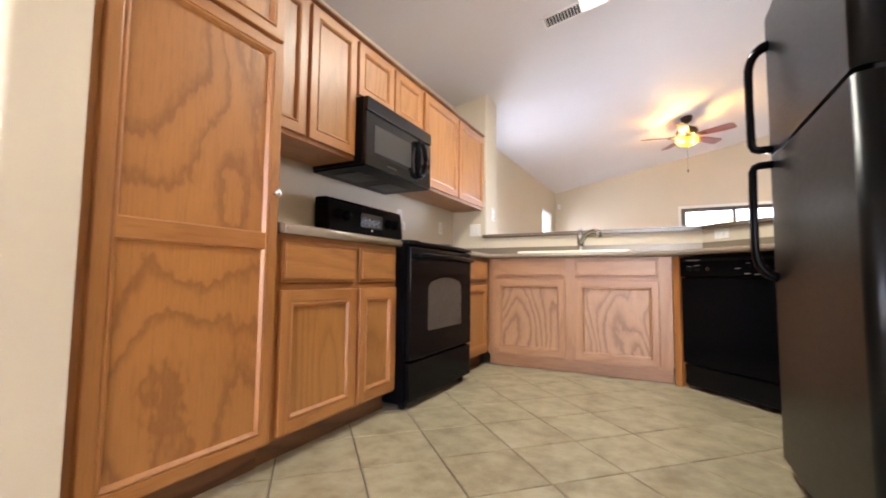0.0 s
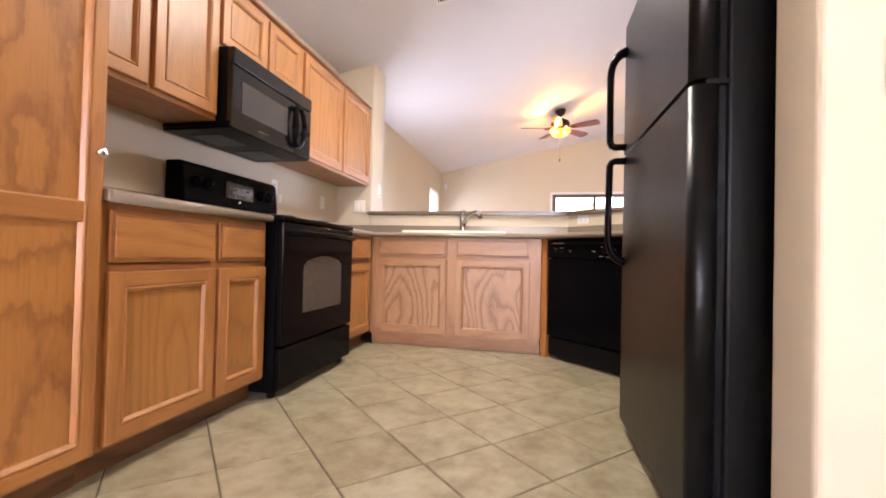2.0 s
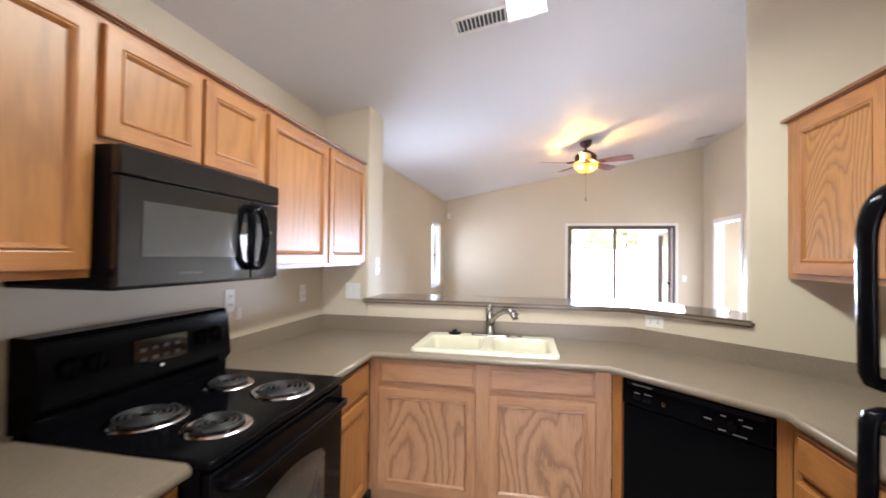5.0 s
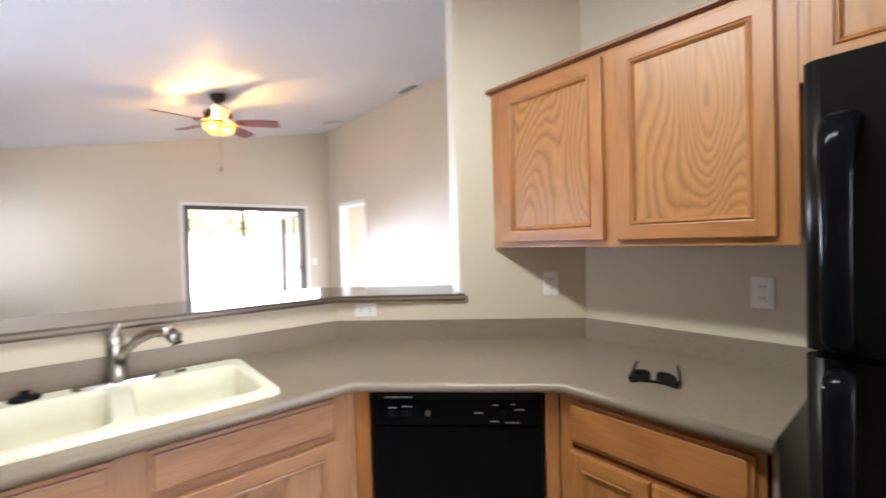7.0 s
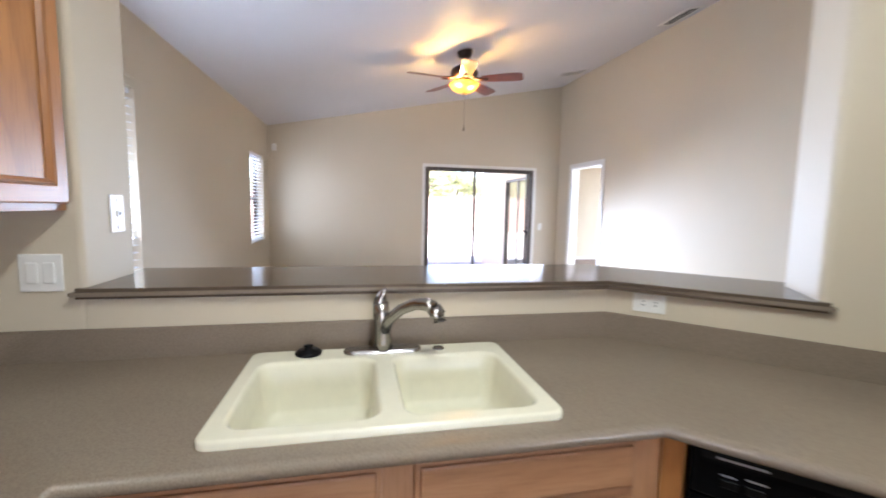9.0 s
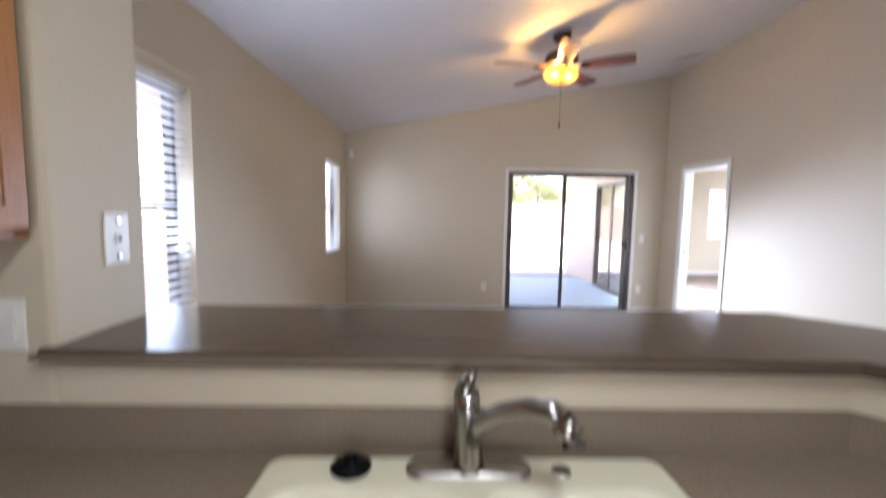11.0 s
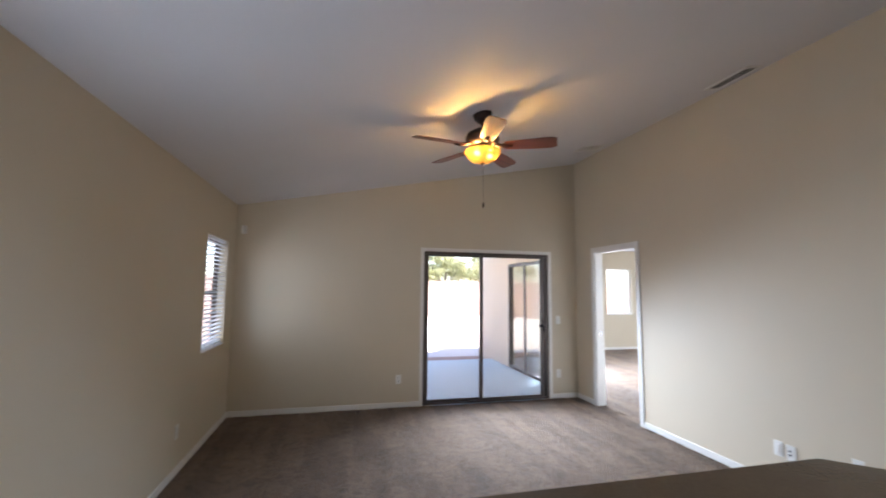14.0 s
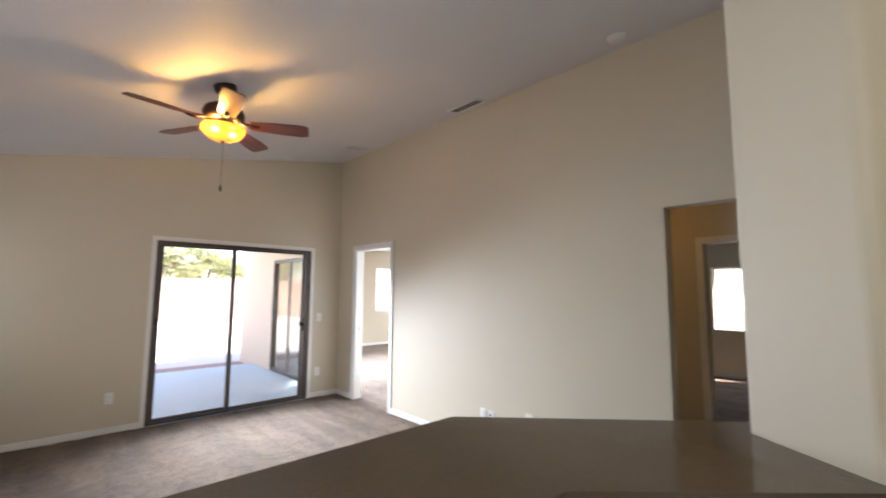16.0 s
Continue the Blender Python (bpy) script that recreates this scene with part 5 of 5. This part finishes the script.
casing(pose(0, LF, 0), SL[0] - 0.002, SL[1] + 0.002, SL[3] + 0.002, "trim_1", "white painted trim round the patio door", 0.045)
c1 = casing(right(0, LR), -D1[1], -D1[0], D1[3], "trim_2", "white painted door casing")
for q in ((-D1[1], -D1[1] + 0.018, 0.0, 0.12, 0, D1[3]), (-D1[0] - 0.018, -D1[0], 0.0, 0.12, 0, D1[3]), (-D1[1] + 0.018, -D1[0] - 0.018, 0.0, 0.12, D1[3] - 0.018, D1[3])):
    part("jamb", boxes(q), M_TRIM, c1)
door2 = tagged(new("door_2"), "white bedroom door standing open", "door", "", "structure")
door2.matrix_world = pose(2.93, D1[0] + 0.02, 0)
part("leaf", rbox(0, 0.72, 0.0, 0.035, 0.01, 2.02, 0.003, 1), M_TRIM, door2)
part("knob", cyl(bmesh.new(), (0.66, 0.035, 0.95), (0.66, 0.09, 0.95), 0.024, 0.02, 16), M_STEEL, door2)
part("strike_plate", boxes((-D1[1] + 0.018, -D1[1] + 0.021, 0.05, 0.08, 0.92, 0.98)), M_STEEL, c1)
c3 = casing(right(0, 3.95), -4.45, -3.62, 1.94, "trim_3", "cream-painted casing of the hallway door")


def window(name, m, w, z0, z1, label, blind=True, depth=0.14, rail=True, metal=None):
    """Single-hung aluminium window in its recess; local -y faces the room."""
    o = tagged(new(name), label, "window", "", "structure")
    o.matrix_world = m
    metal = metal or M_BRONZE
    y = depth - 0.05
    fr = part("window_frame", boxes((0, 0.03, y, depth, z0, z1)), metal, o)
    part("frame_side", boxes((w - 0.03, w, y, depth, z0, z1)), metal, fr)
    part("frame_head", boxes((0.03, w - 0.03, y, depth, z1 - 0.03, z1)), metal, fr)
    part("frame_foot", boxes((0.03, w - 0.03, y, depth, z0, z0 + 0.035)), metal, fr)
    mid = z0 + (z1 - z0) * 0.495
    if rail:
        part("meeting_rail", boxes((0.03, w - 0.03, y - 0.004, depth - 0.01, mid - 0.022, mid + 0.022)), metal, fr)
    for a, b in ((z0 + 0.035, mid - 0.022), (mid + 0.022, z1 - 0.03)) if rail else ((z0 + 0.035, z1 - 0.03),):
        glass("pane", (0.03, w - 0.03, y + 0.02, y + 0.026, a, b), fr)
    part("window_sill", rbox(-0.0, w, -0.012, y, z0 - 0.0, z0 + 0.012, 0.003, 1), M_TRIM, o)
    if blind:
        bl = thing("window_blind", m, "white horizontal slatted blind, slats open", "blind", "window blinds")
        part("head_rail", boxes((0.008, w - 0.008, 0.022, 0.062, z1 - 0.03, z1 - 0.002)), M_BLIND, bl)
        part("bottom_rail", rbox(0.01, w - 0.01, 0.02, 0.06, z0 + 0.018, z0 + 0.036, 0.003, 1), M_BLIND, bl)
        n = 25
        me = None
        for k in range(n):
            z = z0 + 0.06 + (z1 - z0 - 0.125) * k / (n - 1)
            if me is None:
                bm = bmesh.new()
                xs = (0.012, w - 0.012)
                yy = [(-0.029, 0.0), (-0.012, 0.0035), (0.012, 0.0035), (0.029, 0.0)]
                tv = [[bm.verts.new((x, q, h + 0.0015)) for q, h in yy] for x in xs]
                bv = [[bm.verts.new((x, q, h - 0.0015)) for q, h in yy] for x in xs]
                for i in range(3):
                    bm.faces.new((tv[0][i], tv[1][i], tv[1][i + 1], tv[0][i + 1]))
                    bm.faces.new((bv[0][i], bv[0][i + 1], bv[1][i + 1], bv[1][i]))
                bm.faces.new((tv[0][0], bv[0][0], bv[1][0], tv[1][0]))
                bm.faces.new((tv[0][3], tv[1][3], bv[1][3], bv[0][3]))
                s = part("slat", bm, M_BLIND, bl)
                me = s.data
            else:
                s = new("slat", me)
                s.parent = bl
            s.matrix_local = pose(0, 0.04, z, 1, 0, 0)
        for x in (0.1, w - 0.1):
            part("ladder_cord", boxes((x - 0.0008, x + 0.0008, 0.0085, 0.0095, z0 + 0.03, z1 - 0.04)), M_BLIND, bl)
    return o


window("window_1", pose(LL, W1[0], 0, 0, 0, 90), W1[1] - W1[0], W1[2], W1[3], "narrow bronze-framed window in a plastered recess")
window("window_2", pose(LL, W2[0], 0, 0, 0, 90), W2[1] - W2[0], W2[2], W2[3], "narrow bronze-framed window near the far corner")
window("window_3", pose(6.24, BN, 0), 0.77, 0.905, 2.12, "bright bedroom window", False, rail=False, metal=M_TRIM)
window("window_4", pose(BE, 5.55, 0, 0, 0, -90), 1.2, 0.83, 1.95, "bright bedroom window", False, rail=False, metal=M_TRIM)
rail_w1 = thing("curtain_rail", pose(LL, W1[0], 2.127, 0, 0, 90), "thin tan strip fixed above the window", "curtain rail")
part("strip", rbox(0, W1[1] - W1[0] + 0.008, -0.016, 0.0, -0.012, 0.012, 0.003, 1), M_WALL, rail_w1)
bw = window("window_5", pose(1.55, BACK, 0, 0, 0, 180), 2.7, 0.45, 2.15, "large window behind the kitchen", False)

# neighbouring patio door on the projecting bedroom
pd = tagged(new("door_3"), "bronze sliding glass door of the bedroom", "sliding door", "", "structure")
pd.matrix_world = right(11.5, LR - 0.02)
for nm, q in (("jamb", (0, 0.05, 0.0, 0.1, 0, 2.05)), ("jamb", (1.4, 1.45, 0.0, 0.1, 0, 2.05)), ("head", (0.05, 1.4, 0.0, 0.1, 2.0, 2.05)), ("mid_stile", (0.69, 0.76, 0.02, 0.06, 0.02, 2.0)), ("track", (0.05, 1.4, 0.0, 0.1, -0.02, 0.02))):
    part(nm, boxes(q), M_BRONZE, pd)
glass("pane", (0.05, 0.69, 0.05, 0.056, 0.02, 2.0), pd)
glass("pane", (0.76, 1.4, 0.03, 0.036, 0.02, 2.0), pd)
part("handle", boxes((0.09, 0.12, -0.02, 0.0, 0.95, 1.12)), M_BLACKMAT, pd)


# baseboards
def baseboard(name, m, length):
    b = rbox(0, length, -0.012, 0.0, 0.0, 0.064, 0.004, 2)
    o = structure(name, b, M_TRIM, "white painted baseboard", "baseboard")
    o.matrix_world = m
    return o


baseboard("baseboard_1", pose(LL, 4.10, 0, 0, 0, 90), LF - 4.10)
baseboard("baseboard_2", pose(LL + 0.012, LF, 0), SL[0] - 0.05 - LL - 0.012)
baseboard("baseboard_3", pose(SL[1] + 0.05, LF, 0), LR - 0.012 - SL[1] - 0.05)
baseboard("baseboard_4", pose(LR, LF, 0, 0, 0, -90), LF - D1[1] - 0.06)
baseboard("baseboard_5", pose(LR, D1[0] - 0.06, 0, 0, 0, -90), D1[0] - 0.06 - D2[1])
baseboard("baseboard_6", pose(LR + 0.13, BN, 0), BE - LR - 0.14)
baseboard("baseboard_7", pose(BE, 6.6, 0, 0, 0, -90), 3.9)

# ---- yard ----
fence = tagged(new("block_fence"), "pinkish concrete block fence round the yard", "fence", "", "")
for q in ((-30, 40, 28.0, 28.2, -0.2, 1.95), (-4.6, -4.4, -8, 28.0, -0.2, 1.8)):
    part("fence_wall", boxes(q), M_BLOCK, fence)
    part("fence_cap", boxes((q[0] - 0.02, q[1] + 0.02, q[2] - 0.02, q[3] + 0.02, q[5], q[5] + 0.06)), M_BLOCK, fence)
house = thing("house", pose(-11.0, 3.0, -0.1), "neighbouring stucco house with a tiled roof", "house")
part("wall", boxes((-5, 5, -7, 7, 0, 3.0)), M_STUCCO, house)
bm = bmesh.new()
pts = [(-5.5, -7.5, 3.0), (5.5, -7.5, 3.0), (5.5, 7.5, 3.0), (-5.5, 7.5, 3.0), (0, -3, 4.7), (0, 3, 4.7)]
v = [bm.verts.new(p) for p in pts]
for f in ((0, 1, 4), (1, 2, 5, 4), (2, 3, 5), (3, 0, 4, 5), (3, 2, 1, 0)):
    bm.faces.new([v[k] for k in f])
part("roof", bm, M_ROOF, house)


def tree(x, y, h, seed, label):
    """Tapered trunk, limbs and a ragged crown of leaf clumps."""
    rnd = random.Random(seed)
    t = thing("tree", pose(x, y, -0.12), label, "tree", "trees behind the fence")
    bm = tube(bmesh.new(), [(0, 0, 0), (0.05, 0.03, h * 0.2), (-0.05, 0.05, h * 0.4), (0.05, 0, h * 0.65)], [0.16, 0.12, 0.09, 0.05], 8)
    tr = part("trunk", bm, M_BARK, t)
    tips = []
    for k in range(7):
        a = rnd.uniform(0, 6.28)
        z = h * rnd.uniform(0.3, 0.5)
        e = (math.cos(a) * h * 0.28 * rnd.uniform(0.7, 1.2), math.sin(a) * h * 0.28 * rnd.uniform(0.7, 1.2), z + h * rnd.uniform(0.15, 0.35))
        part("limb", tube(bmesh.new(), [(0, 0, z), (e[0] * 0.5, e[1] * 0.5, z + (e[2] - z) * 0.35), e], [0.06, 0.04, 0.015], 6), M_BARK, tr)
        tips.append(e)
    vs, fs = [], []
    for e in tips + [(0, 0, h * 0.8)] * 2:
        for k in range(330):
            d = Vector((rnd.gauss(0, 1), rnd.gauss(0, 1), rnd.gauss(0, 0.7)))
            p = Vector(e) + d * h * 0.085
            u = Vector((rnd.uniform(-1, 1), rnd.uniform(-1, 1), rnd.uniform(-1, 1))).normalized() * 0.12
            w = Vector((rnd.uniform(-1, 1), rnd.uniform(-1, 1), rnd.uniform(-1, 1))).normalized() * 0.09
            i = len(vs)
            vs += [p - u, p + w, p + u, p - w]
            fs.append((i, i + 1, i + 2, i + 3))
    me = bpy.data.meshes.new("crown")
    me.from_pydata([tuple(q) for q in vs], [], fs)
    me.materials.append(M_LEAF)
    c = new("crown", me)
    c.parent = t
    tagged(c, "sparse green leaf clumps", "", "", "stuff")


for k, (x, y, h) in enumerate(((1.2, 31.0, 4.6), (3.9, 31.5, 5.2), (6.6, 32.0, 4.4), (-2.5, 32.0, 5.0), (10.0, 31.5, 5.0), (-6.5, 33.0, 4.6))):
    tree(x, y, h, 10 + k, "leafy green tree beyond the block fence")

# ---- kitchen floor tiles ----
floor_k = bpy.data.objects["floor_kitchen"]
STEP, TX, TY = 0.216, -0.028, 1.619
half = STEP - 0.0045
bm = bmesh.new()
lo = [(half, 0), (0, half), (-half, 0), (0, -half)]
bv = [bm.verts.new((x, y, -0.008)) for x, y in lo]
mv = [bm.verts.new((x, y, -0.0022)) for x, y in lo]
tv = [bm.verts.new((x * 0.985, y * 0.985, 0.0)) for x, y in lo]
bm.faces.new(tv)
for k in range(4):
    j = (k + 1) % 4
    bm.faces.new((bv[k], bv[j], mv[j], mv[k]))
    bm.faces.new((mv[k], mv[j], tv[j], tv[k]))
first = part("tile", bm, M_TILE, floor_k)
tile_mesh = first.data
first.matrix_world = pose(TX, TY + STEP, 0)
rest_v, rest_f = [], []
for i in range(-14, 14):
    for j in range(-24, 10):
        if (i + j) % 2 == 0:
            continue
        x, y = TX + STEP * i, TY + STEP * j
        if (i, j) == (0, 1) or not (-2.9 < x < 2.6 and -3.0 < y < 3.6):
            continue
        if -1.35 < x < 1.3 and -0.9 < y < 3.3:
            o = new("tile", tile_mesh)
            o.parent = floor_k
            o.matrix_world = pose(x, y, 0)
        else:
            n = len(rest_v)
            rest_v += [(x + dx, y + dy, -0.0008) for dx, dy in lo]
            rest_f.append((n, n + 1, n + 2, n + 3))
me = bpy.data.meshes.new("tile_field")
me.from_pydata(rest_v, [], rest_f)
me.materials.append(M_TILE)
field = new("tile_field", me)
field.parent = floor_k
tagged(field, "beige stone-look ceramic tiles", "", "", "stuff")
